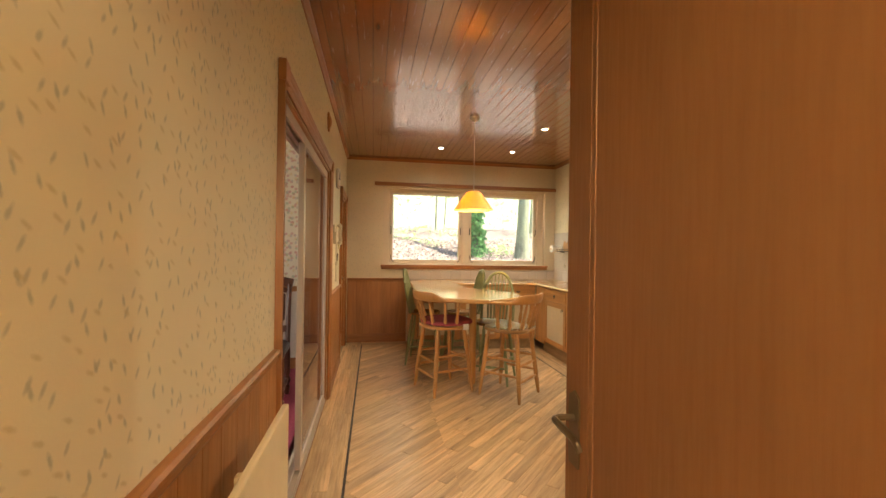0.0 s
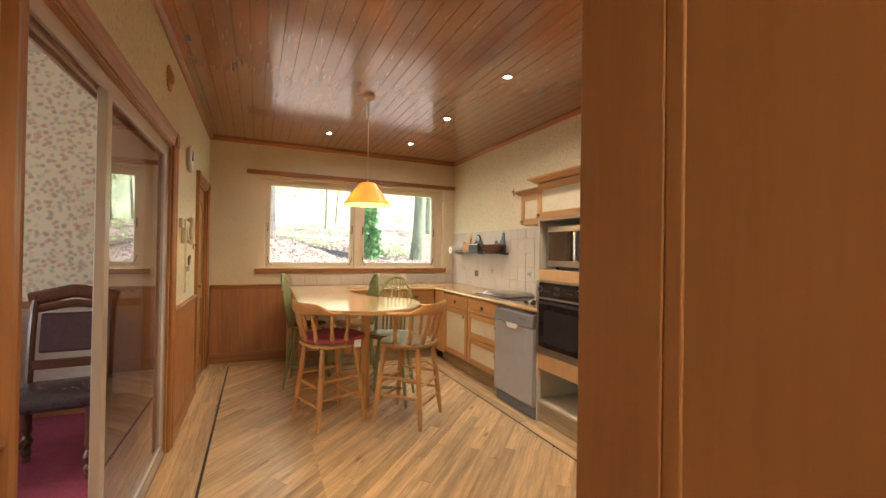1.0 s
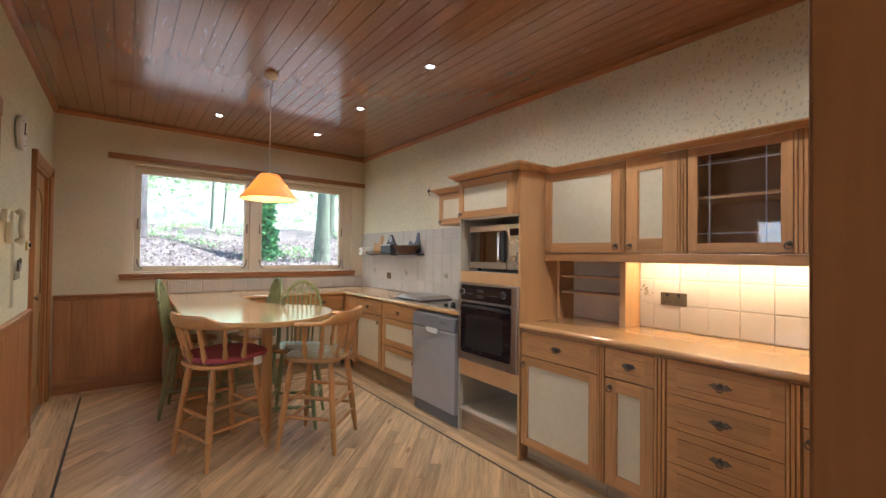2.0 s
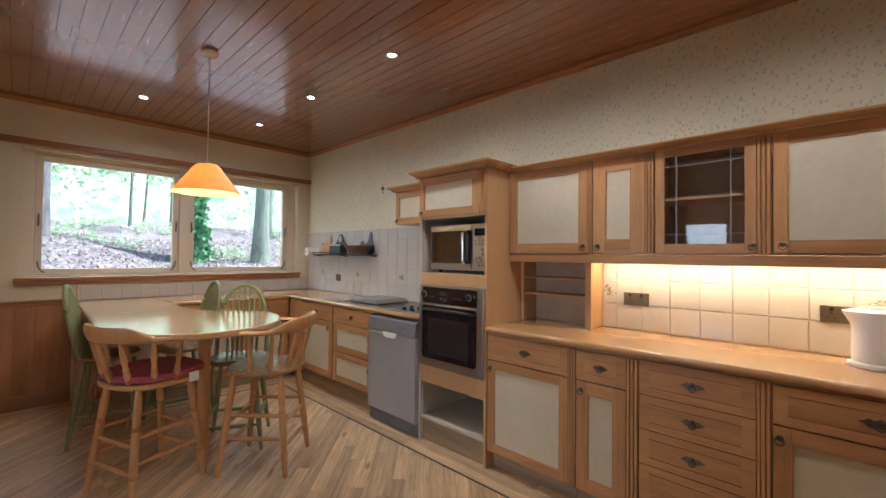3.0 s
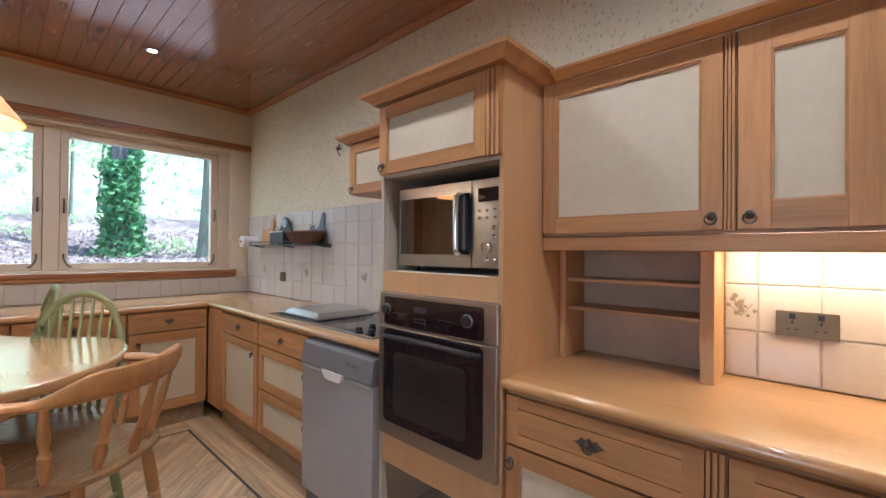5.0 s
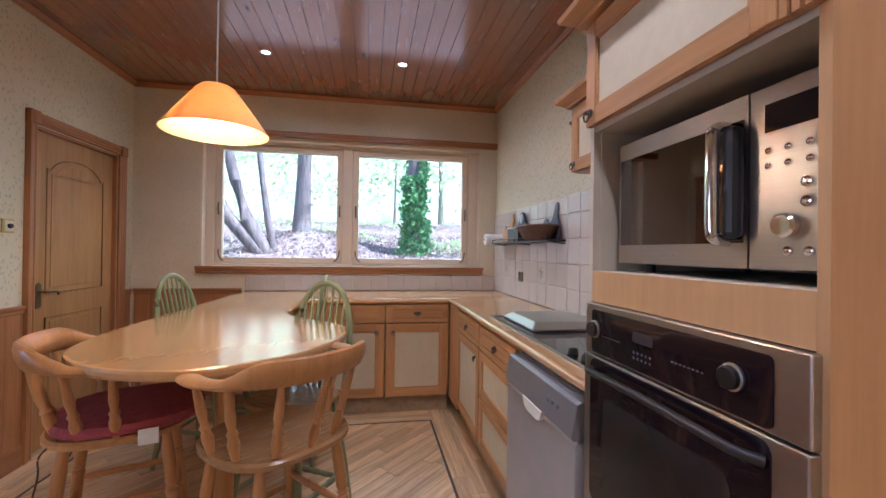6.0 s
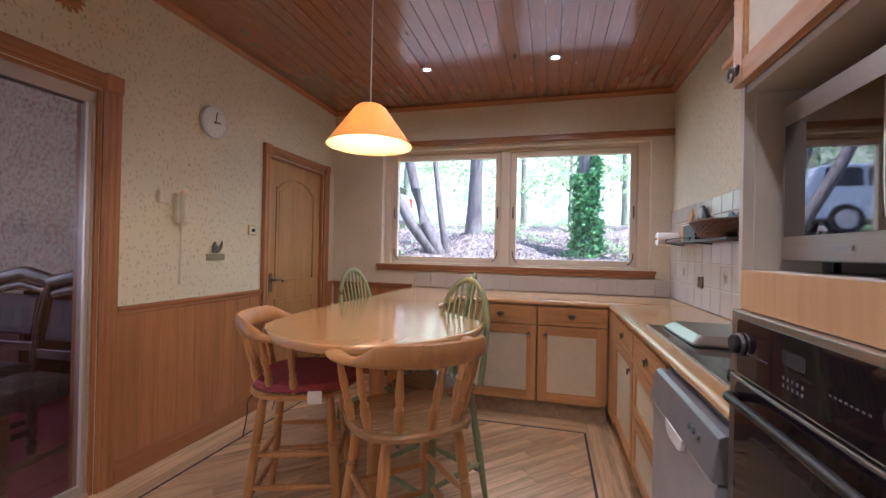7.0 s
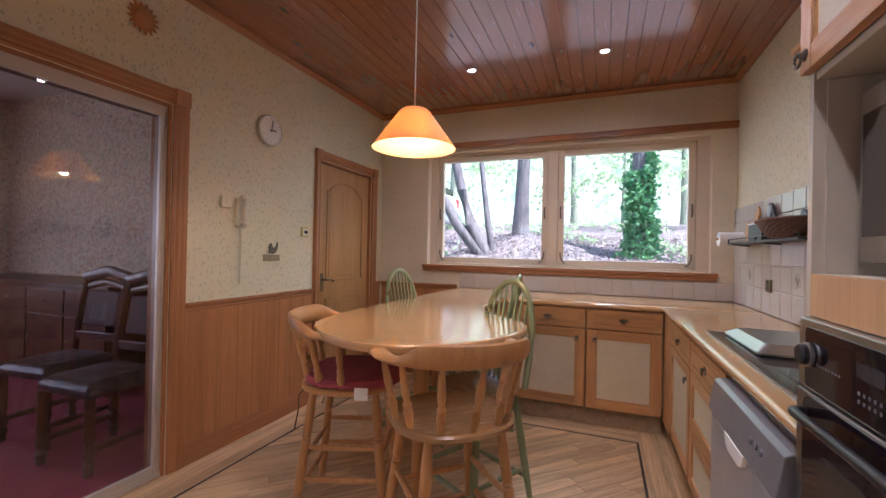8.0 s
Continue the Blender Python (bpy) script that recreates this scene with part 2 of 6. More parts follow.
def thing(name, label, category, group="", kind="", at=(0, 0, 0)):
    ob = new(name)
    ob.empty_display_size = 0.05
    ob.location = at
    return tagged(ob, label, category, group, kind)


def box(bm, x0, x1, y0, y1, z0, z1):
    vs = [bm.verts.new((x, y, z)) for x in (x0, x1) for y in (y0, y1) for z in (z0, z1)]
    for a, b, c, d in ((0, 1, 3, 2), (4, 6, 7, 5), (0, 4, 5, 1), (2, 3, 7, 6), (0, 2, 6, 4), (1, 5, 7, 3)):
        bm.faces.new((vs[a], vs[b], vs[c], vs[d]))
    return bm


def B(*boxes):
    bm = bmesh.new()
    for b in boxes:
        box(bm, *b)
    return bm


def prism(bm, outline, z0, z1, m=None):
    """A flat outline in x and y raised from z0 to z1, then laid by m."""
    m = m or Matrix()
    lo = [bm.verts.new(m @ Vector((x, y, z0))) for x, y in outline]
    hi = [bm.verts.new(m @ Vector((x, y, z1))) for x, y in outline]
    bm.faces.new(lo[::-1])
    bm.faces.new(hi)
    n = len(lo)
    for i in range(n):
        j = (i + 1) % n
        bm.faces.new((lo[i], lo[j], hi[j], hi[i]))
    return bm


def lathe(bm, profile, m=None, n=20):
    """Turns (radius, height) rows round the local z axis."""
    m = m or Matrix()
    rings = []
    for r, z in profile:
        if r < 1e-5:
            rings.append([bm.verts.new(m @ Vector((0, 0, z)))])
        else:
            rings.append([bm.verts.new(m @ Vector((r * math.cos(a), r * math.sin(a), z))) for a in (2 * math.pi * k / n for k in range(n))])
    for a, b in zip(rings, rings[1:]):
        for k in range(n):
            q = [a[k % len(a)], a[(k + 1) % len(a)], b[(k + 1) % len(b)], b[k % len(b)]]
            q = [v for i, v in enumerate(q) if v not in q[:i]]
            if len(q) > 2:
                bm.faces.new(q)
    closed = profile[0] == profile[-1]
    for ring, flip in ((rings[0], True), (rings[-1], False)):
        if len(ring) > 2 and not closed:
            bm.faces.new(ring[::-1] if flip else ring)
    return bm


def between(a, b):
    """The pose whose z axis runs from a to b."""
    a, b = Vector(a), Vector(b)
    return Matrix.Translation(a) @ (b - a).to_track_quat("Z", "Y").to_matrix().to_4x4()


def rod(bm, a, b, r, r2=None, n=12):
    length = (Vector(b) - Vector(a)).length
    return lathe(bm, [(r, 0), (r if r2 is None else r2, length)], between(a, b), n)


def spindle(bm, a, b, profile, n=14):
    """A turned piece between two points; the profile's heights run from 0 to 1."""
    length = (Vector(b) - Vector(a)).length
    return lathe(bm, [(r, h * length) for r, h in profile], between(a, b), n)


def tube(bm, pts, r, n=10, flat=1.0):
    """A round bar along a smooth line of points; flat squeezes it along its binormal."""
    pts = [Vector(p) for p in pts]
    rings = []
    for i, p in enumerate(pts):
        d = (pts[min(i + 1, len(pts) - 1)] - pts[max(i - 1, 0)]).normalized()
        up = Vector((0, 0, 1)) if abs(d.z) < 0.95 else Vector((0, 1, 0))
        s1 = d.cross(up).normalized()
        s2 = s1.cross(d).normalized()
        k = r[i] if isinstance(r, (list, tuple)) else r
        rings.append([bm.verts.new(p + k * math.cos(a) * s1 + k * flat * math.sin(a) * s2) for a in (2 * math.pi * j / n for j in range(n))])
    for a, b in zip(rings, rings[1:]):
        for k in range(n):
            bm.faces.new((a[k], a[(k + 1) % n], b[(k + 1) % n], b[k]))
    bm.faces.new(rings[0][::-1])
    bm.faces.new(rings[-1])
    return bm


def spline(pts, n=8):
    """Points along a smooth line through the given ones."""
    p = [Vector(v) for v in pts]
    p = [2 * p[0] - p[1], *p, 2 * p[-1] - p[-2]]
    out = []
    for a, b, c, d in zip(p, p[1:], p[2:], p[3:]):
        for k in range(n):
            t = k / n
            out.append(0.5 * (2 * b + (c - a) * t + (2 * a - 5 * b + 4 * c - d) * t * t + (3 * b - a - 3 * c + d) * t ** 3))
    return out + [p[-2]]


def moulding(bm, profile, a, b, out):
    """Runs a profile of (out, up) rows from a to b; out is the direction away from the wall."""
    a, b, out = Vector(a), Vector(b), Vector(out)
    rows = [[bm.verts.new(p + out * o + Vector((0, 0, u))) for o, u in profile] for p in (a, b)]
    n = len(profile)
    for k in range(n):
        bm.faces.new((rows[0][k], rows[0][(k + 1) % n], rows[1][(k + 1) % n], rows[1][k]))
    bm.faces.new(rows[0][::-1])
    bm.faces.new(rows[1])
    return bm


def structure(name, bm, material, label, category, **kw):
    return tagged(part(name, bm, material, **kw), label, category, kind="structure")


# ---- the shell of the kitchen ----
LX, RX, FY, NY, CZ = 1.10, 4.37, 8.77, 2.62, 2.735
OP0, OP1, OPZ = 4.465, 6.42, 2.08
DO0, DO1, DOZ = 7.718, 8.558, 2.052

wl = structure("wall_west", B((0.95, LX, 2.3, OP0, 0, CZ), (0.95, LX, OP0, OP1, OPZ, CZ), (0.95, LX, OP1, DO0, 0, CZ), (0.95, LX, DO0, DO1, DOZ, CZ), (0.95, LX, DO1, FY, 0, CZ)), PAPER_SIDE, "cream wallpapered wall with small grey leaf sprigs", "wall")
wr = structure("wall_east", B((RX, 4.52, 2.3, 9.0, 0, CZ)), PAPER_SIDE, "cream wallpapered wall with small grey leaf sprigs", "wall")
WX0, WX1, WZ0, WZ1 = 1.645, 4.21, 1.15, 2.315
wf = structure("wall_north", B((0.95, WX0, FY, 9.0, 0, CZ), (WX1, RX, FY, 9.0, 0, CZ), (WX0, WX1, FY, 9.0, 0, WZ0), (WX0, WX1, FY, 9.0, WZ1, CZ)), PAPER_END, "pale cream wall with a wide window", "wall")
wn_ = structure("wall_south", B((LX, 1.13, 2.48, NY, 0, CZ), (2.02, RX, 2.48, NY, 0, CZ), (1.13, 2.02, 2.48, NY, 2.06, CZ)), PAPER_END, "cream wallpapered wall round the hall doorway", "wall")

# ceiling of tongue and groove boards, with a shadow groove between each pair
bm = bmesh.new()
w = 0.0955
k = 0
x = LX
while x < RX - 0.001:
    x1 = min(x + w, RX)
    g = 0.003
    pts = [(x, CZ + 0.0045), (x + g * 0.4, CZ + 0.0045), (x + g, CZ), (x1 - g, CZ), (x1 - g * 0.4, CZ + 0.0045), (x1, CZ + 0.0045)]
    a = [bm.verts.new((px, NY - 0.14, pz)) for px, pz in pts]
    b = [bm.verts.new((px, FY, pz)) for px, pz in pts]
    for i in range(5):
        bm.faces.new((a[i], a[i + 1], b[i + 1], b[i]))
    x = x1
box(bm, LX - 0.15, RX + 0.15, 2.3, 9.0, CZ + 0.02, CZ + 0.1)
ceil = structure("ceiling", bm, CEIL, "glossy red-brown varnished pine board ceiling", "ceiling")

CORN = [(0, 0), (0.012, 0), (0.016, 0.008), (0.024, 0.016), (0.034, 0.023), (0.037, 0.034), (0, 0.034)]
for name, a, b, out, mat in (("trim_cornice_west", (LX, NY, CZ - 0.034), (LX, FY, CZ - 0.034), (1, 0, 0), PINE_Y), ("trim_cornice_east", (RX, NY, CZ - 0.034), (RX, FY, CZ - 0.034), (-1, 0, 0), PINE_Y), ("trim_cornice_north", (LX + 0.002, FY, CZ - 0.036), (RX - 0.002, FY, CZ - 0.036), (0, -1, 0), PINE_X)):
    structure(name, moulding(bmesh.new(), CORN, a, b, out), mat, "dark varnished pine cornice moulding", "cornice")

# wainscot boards, dado rail and skirting
DADO = 0.945


def wainscot(name, a0, a1, axis, sign, wall, parent, skip=()):
    t = structure(name, B((wall, wall + 0.004 * sign, a0, a1, 0, DADO) if axis == 1 else (a0, a1, wall - 0.004, wall, 0, DADO)), PINE, "honey-brown varnished pine wainscot boards", "wainscot")
    n = max(1, round((a1 - a0) / 0.125))
    step = (a1 - a0) / n
    for i in range(n):
        p0, p1 = a0 + i * step, a0 + (i + 1) * step
        q = bmesh.new()
        g = 0.002
        if axis == 1:
            prof = [(wall + 0.004, p0), (wall + 0.0112, p0), (wall + 0.013, p0 + g), (wall + 0.013, p1 - g), (wall + 0.0112, p1), (wall + 0.004, p1)]
            prism(q, prof, 0.1, DADO - 0.04)
        else:
            prof = [(p0, wall - 0.004), (p0, wall - 0.0112), (p0 + g, wall - 0.013), (p1 - g, wall - 0.013), (p1, wall - 0.0112), (p1, wall - 0.004)]
            prism(q, prof, 0.1, DADO - 0.04)
        part("panel_board", q, PINE, t)
    rail = [(0, 0), (0.016, 0), (0.02, 0.008), (0.018, 0.022), (0.028, 0.03), (0.03, 0.042), (0.022, 0.05), (0, 0.05)]
    skirt = [(0, 0), (0.024, 0), (0.024, 0.085), (0.019, 0.1), (0.021, 0.106), (0.014, 0.125), (0, 0.125)]
    if axis == 1:
        ends, out, mat = ((wall, a0, 0), (wall, a1, 0)), (1, 0, 0), PINE_Y
    else:
        ends, out, mat = ((a0, wall, 0), (a1, wall, 0)), (0, -1, 0), PINE_X
    lift = Vector((0, 0, DADO - 0.045))
    part("dado_rail", moulding(bmesh.new(), rail, Vector(ends[0]) + lift, Vector(ends[1]) + lift, out), mat, t, "moulded dado rail")
    part("skirting", moulding(bmesh.new(), skirt, ends[0], ends[1], out), mat, t, "moulded skirting board")
    return t


wainscot("trim_wainscot_near", NY, OP0 - 0.09, 1, 1, LX, wl)
wainscot("trim_wainscot_middle", OP1 + 0.09, DO0 - 0.08, 1, 1, LX, wl)
wainscot("trim_wainscot_far", DO1 + 0.08, FY - 0.03, 1, 1, LX, wl)
wainscot("trim_wainscot_end", LX + 0.03, 2.0, 0, -1, FY, wf)


def architrave(name, y0, y1, z1, wide, label):
    """A moulded pine door surround on the west wall with square corner blocks."""
    t = thing(name, label, "door frame", kind="structure")
    prof = [(0, 0.004), (0.014, 0.0), (0.02, 0.012), (0.016, 0.022), (0.022, 0.034), (0.022, wide - 0.034), (0.028, wide - 0.022), (0.03, wide - 0.004), (0, wide)]
    for side, y in ((-1, y0), (1, y1)):
        q = bmesh.new()
        prism(q, [(LX + o, y + side * u) for o, u in prof], 0, z1 + 0.002)
        part("upright", q, PINE, t)
        part("corner_block", B((LX, LX + 0.034, min(y, y + side * (wide + 0.004)), max(y, y + side * (wide + 0.004)), z1, z1 + wide + 0.004)), PINE, t, bevel=0.004)
    q = moulding(bmesh.new(), [(o, u) for o, u in prof], (LX, y0, z1), (LX, y1, z1), (1, 0, 0))
    part("head", q, PINE_Y, t)
    for y in (y0, y1):
        d = 0.018 if y == y0 else -0.018
        part("lining", B((0.95, LX - 0.001, min(y, y + d), max(y, y + d), 0, z1)), PINE, t)
    part("lining", B((0.95, LX - 0.001, y0 + 0.018, y1 - 0.018, z1 - 0.018, z1)), PINE_Y, t)
    return t


architrave("trim_patio_architrave", OP0, OP1, OPZ, 0.086, "moulded red-brown pine architrave round the sliding door")
architrave("trim_door_architrave", DO0, DO1, DOZ, 0.075, "moulded red-brown pine door architrave")

# sliding glazed door, pushed to its far end
sd = thing("sliding_glass_door", "pale aluminium sliding glazed door standing half open", "sliding door")
a0, a1 = OP0 + 0.018, OP1 - 0.018
part("head_track", B((1.0, 1.085, a0, a1, OPZ - 0.05, OPZ - 0.018), (1.0, 1.01, a0, a1, OPZ - 0.075, OPZ - 0.05), (1.04, 1.048, a0, a1, OPZ - 0.075, OPZ - 0.05), (1.077, 1.085, a0, a1, OPZ - 0.075, OPZ - 0.05)), ALU, sd)
part("floor_track", B((0.99, 1.095, a0, a1, 0, 0.016), (1.0, 1.008, a0, a1, 0.016, 0.03), (1.04, 1.048, a0, a1, 0.016, 0.03), (1.08, 1.088, a0, a1, 0.016, 0.03)), ALU, sd)
part("jamb", B((1.0, 1.085, a1 - 0.014, a1, 0.03, OPZ - 0.05)), ALU, sd)
s0, s1 = 5.165, a1 - 0.015
part("stile", B((1.05, 1.085, s0, s0 + 0.062, 0.03, OPZ - 0.06)), ALU, sd, bevel=0.004)
part("stile", B((1.05, 1.085, s1 - 0.02, s1, 0.03, OPZ - 0.06)), ALU, sd, bevel=0.004)
part("rail", B((1.052, 1.083, s0 + 0.062, s1 - 0.02, 0.03, 0.065)), ALU, sd)
part("rail", B((1.052, 1.083, s0 + 0.062, s1 - 0.02, OPZ - 0.076, OPZ - 0.062)), ALU, sd)
pane = part("pane", B((1.062, 1.07, s0 + 0.06, s1 - 0.018, 0.06, OPZ - 0.07)), DOORGLASS, sd)
pane.visible_shadow = False

# closed panelled door in the far corner
door = thing("door_1", "varnished oak door with an arched raised panel, closed", "door", kind="structure")
part("leaf", B((1.03, 1.072, DO0 + 0.02, DO1 - 0.02, 0.006, DOZ - 0.02)), DOORLIGHT, door)


def arch_panel(y0, y1, z0, z1, rise):
    pts = [(y0, z0), (y1, z0), (y1, z1 - rise)]
    n = 18
    for i in range(n + 1):
        u = i / n
        y = y1 + (y0 - y1) * u
        e = abs(2 * u - 1)
        pts.append((y, z1 - rise * (1 if e > 0.86 else min(1, (e / 0.86) ** 2.4)) * 0.9 - (0.02 if e > 0.86 else 0)))
    pts.append((y0, z1 - rise))
    return pts


for z0, z1, rise in ((1.0, 1.9, 0.09), (0.2, 0.84, 0.0)):
    pts = arch_panel(DO0 + 0.14, DO1 - 0.14, z0, z1, rise) if rise else [(DO0 + 0.14, z0), (DO1 - 0.14, z0), (DO1 - 0.14, z1), (DO0 + 0.14, z1)]
    loop = [Vector((1.075, y, z)) for y, z in pts]
    part("panel_moulding", tube(bmesh.new(), loop + [loop[0]], 0.0055, 6), DOORLIGHT, door, smooth=True)
    cy, cz = (DO0 + DO1) / 2, (z0 + z1) / 2
    inner = [(cy + (y - cy) * 0.86, cz + (z - cz) * 0.92) for y, z in pts]
    q = bmesh.new()
    prism(q, [(y, z) for y, z in inner], 0, 0.004, Matrix(((0, 0, 1, 1.0722), (1, 0, 0, 0), (0, 1, 0, 0), (0, 0, 0, 1))))
    part("raised_panel", q, DOORLIGHT, door, bevel=0.003)


def lever(parent, base, out, along, mat):
    """A curled lever handle on a plate."""
    base, out, along = Vector(base), Vector(out), Vector(along)
    m = Matrix((( *along, 0), (0, 0, 1, 0), (*out, 0), (0, 0, 0, 1))).transposed()
    m.translation = base
    q = bmesh.new()
    prism(q, [(-0.02, -0.075), (0.02, -0.075), (0.024, -0.04), (0.02, 0), (0.024, 0.04), (0.02, 0.075), (0, 0.088), (-0.02, 0.075), (-0.024, 0.04), (-0.02, 0), (-0.024, -0.04)], 0, 0.004, m)
    plate = part("handle_plate", q, mat, parent)
    q = bmesh.new()
    up = Vector((0, 0, 1))
    pts = spline([base + up * 0.03, base + up * 0.03 + out * 0.045, base + up * 0.03 + out * 0.052 + along * 0.03, base + up * 0.024 + out * 0.05 + along * 0.09, base + up * 0.005 + out * 0.046 + along * 0.105])
    tube(q, pts, 0.0075, 8)
    part("lever", q, mat, parent, smooth=True)


lever(door, (1.072, DO0 + 0.085, 0.985), (1, 0, 0), (0, 1, 0), BRASSDARK)

# the hall door, opened into the kitchen beside the way in
hd = thing("door_2", "dark-stained wooden hall door standing open", "door", kind="structure")
DX, DE = 1.945, 3.455
part("leaf", B((DX + 0.003, DX + 0.036, 2.645, DE, 0.008, 2.03)), DOORWOOD, hd)
part("stile", B((DX, DX + 0.042, DE - 0.098, DE, 0.007, 2.031)), DOORWOOD, hd, bevel=0.002)
part("stile", B((DX, DX + 0.042, 2.644, 2.745, 0.007, 2.031)), DOORWOOD, hd, bevel=0.002)
part("rail", B((DX, DX + 0.042, 2.746, DE - 0.099, 1.93, 2.031)), DOORWOOD, hd, bevel=0.002)
part("rail", B((DX, DX + 0.042, 2.746, DE - 0.099, 0.007, 0.2)), DOORWOOD, hd, bevel=0.002)
part("bead", B((DX + 0.0005, DX + 0.012, DE - 0.115, DE - 0.0982, 0.2, 1.93)), DOORWOOD, hd, bevel=0.002)
lever(hd, (DX, DE - 0.045, 0.98), (-1, 0, 0), (0, -1, 0), BRASSDARK)
jt = thing("trim_hall_door_frame", "dark-stained hall door lining", "door frame", kind="structure")
part("upright", B((2.006, 2.03, 2.47, 2.64, 0, 2.06)), DOORWOOD, jt)
part("upright", B((1.105, 1.13, 2.47, 2.64, 0, 2.06)), DOORWOOD, jt)
part("head", B((1.13, 2.006, 2.47, 2.64, 2.04, 2.06)), DOORWOOD, jt)

# the hall behind, unseen; its south opening is added to let sky light in
structure("wall_hall", B((0.3, 0.42, 0.6, 2.3, 0, 2.5), (0.42, 1.1, 2.3, 2.42, 0, 2.5), (2.9, 3.02, 0.6, 2.48, 0, 2.5), (0.3, 3.02, 0.48, 0.6, 0, 0.9), (0.3, 1.0, 0.48, 0.6, 0.9, 2.5), (2.2, 3.02, 0.48, 0.6, 0.9, 2.5), (1.0, 2.2, 0.48, 0.6, 2.1, 2.5)), PAPER_END, "cream papered hall wall", "wall")
structure("ceiling_hall", B((0.3, 3.02, 0.48, 2.48, 2.5, 2.6)), PLASTER, "white plaster hall ceiling", "ceiling")

# ---- kitchen window ----
win = thing("window_1", "wide two-light casement window with cream painted frame", "window", kind="structure")
FRY0, FRY1 = 8.85, 8.94
part("frame", B((WX0, 1.733, FRY0, FRY1, WZ0, WZ1), (4.102, WX1, FRY0, FRY1, WZ0, WZ1), (1.733, 4.102, FRY0, FRY1, WZ0, 1.169), (1.733, 4.102, FRY0, FRY1, 2.275, WZ1), (2.87, 2.961, FRY0, FRY1, 1.169, 2.275)), WHITEFRAME, win, bevel=0.004)
for x0, x1 in ((1.735, 2.868), (2.963, 4.1)):
    z0, z1 = 1.171, 2.273
    b_ = 0.055
    sash = part("sash", B((x0, x0 + b_, 8.87, 8.93, z0, z1), (x1 - b_, x1, 8.87, 8.93, z0, z1), (x0 + b_, x1 - b_, 8.87, 8.93, z0, z0 + b_), (x0 + b_, x1 - b_, 8.87, 8.93, z1 - b_, z1)), WHITEFRAME, win, bevel=0.005)
    p = part("pane", B((x0 + b_ - 0.005, x1 - b_ + 0.005, 8.905, 8.91, z0 + b_ - 0.005, z1 - b_ + 0.005)), GLASS, sash)
    p.visible_shadow = False
    inner_x = x1 - b_ / 2 if x0 < 2 else x0 + b_ / 2
    outer_x = x0 + b_ / 2 if x0 < 2 else x1 - b_ / 2
    for hx in (inner_x, outer_x):
        q = bmesh.new()
        tube(q, spline([(hx, 8.868, 1.62), (hx, 8.853, 1.66), (hx, 8.85, 1.7), (hx, 8.86, 1.73)]), 0.007, 6)
        part("catch", q, PEWTER, sash, "dark metal casement catch", smooth=True)
        q = bmesh.new()
        dx = 0.05 if hx < x0 + 0.3 else -0.05
        tube(q, spline([(hx, 8.86, 1.3), (hx + dx * 0.1, 8.855, 1.25), (hx + dx * 0.6, 8.85, 1.205), (hx + dx, 8.855, 1.195)]), 0.006, 6)
        part("stay", q, PEWTER, sash, "dark metal window stay", smooth=True)
tagged(part("window_board", B((1.612, 4.243, 8.735, 8.86, 1.118, 1.149), (1.62, 4.235, 8.742, 8.768, 1.085, 1.118)), PINE_X, bevel=0.005), "red-brown pine window sill board", "window sill", kind="structure")
tagged(part("trim_pelmet_rail", B((1.508, 4.368, 8.728, 8.77, 2.33, 2.374), (1.508, 4.368, 8.72, 8.77, 2.366, 2.382)), PINE_X, bevel=0.003), "narrow red-brown pine pelmet rail over the window", "pelmet", kind="structure")
tagged(part("trim_window_reveal", B((WX0 - 0.001, WX0 + 0.012, 8.772, FRY0, WZ0, WZ1), (WX1 - 0.012, WX1 + 0.001, 8.772, FRY0, WZ0, WZ1), (WX0 + 0.012, WX1 - 0.012, 8.772, FRY0, WZ1 - 0.012, WZ1 + 0.001)), WHITEFRAME), "cream painted window reveal", "window reveal", kind="structure")

# ---- outdoors ----
s = Shade("leaf_litter_ground", 0.95)
u = s.coords((1, 1, 1), shift=False)
c = s.ramp(s.noise(u, 16.0, 8, 0.8), (0.36, (0.05, 0.038, 0.036)), (0.5, (0.17, 0.135, 0.125)), (0.62, (0.4, 0.35, 0.33)))
c = s.mix(s.ramp(s.noise(u, 1.1, 6, 0.7), (0.58, (0, 0, 0)), (0.72, (0.7, 0.7, 0.7))), c, (0.12, 0.17, 0.06))
along = s.node("SeparateXYZ", Vector=u)
# unseen green strip beside the house, added to brighten the ceiling reflection
near_strip = s.math("LESS_THAN", s.math("ADD", along.outputs[1], s.math("MULTIPLY", s.noise(u, 2.0, 4), 0.8)), 10.6)
c = s.mix(near_strip, c, s.ramp(s.noise(u, 9.0, 6, 0.7), (0.35, (0.1, 0.15, 0.06)), (0.65, (0.2, 0.27, 0.12))))
s.colour(c)
s.bump(s.noise(u, 14.0, 5), 0.6, 0.05)
EARTH = s.m
s = Shade("bark", 0.9)
u = s.coords((9, 9, 1.6))
c = s.ramp(s.noise(u, 2.0, 6, 0.7), (0.3, (0.1, 0.085, 0.082)), (0.55, (0.21, 0.185, 0.18)), (0.75, (0.28, 0.29, 0.24)))
s.colour(c)
s.bump(s.noise(u, 3.0, 5), 0.8, 0.03)
BARK = s.m
# pale green bark; for far trunks, woodland haze is put into the colour
s = Shade("pale_hazed_bark", 0.9)
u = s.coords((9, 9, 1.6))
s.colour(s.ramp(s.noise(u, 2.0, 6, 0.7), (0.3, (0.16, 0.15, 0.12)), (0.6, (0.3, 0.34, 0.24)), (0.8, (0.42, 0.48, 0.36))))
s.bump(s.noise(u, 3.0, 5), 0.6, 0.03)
PALE_HAZED_BARK = s.m


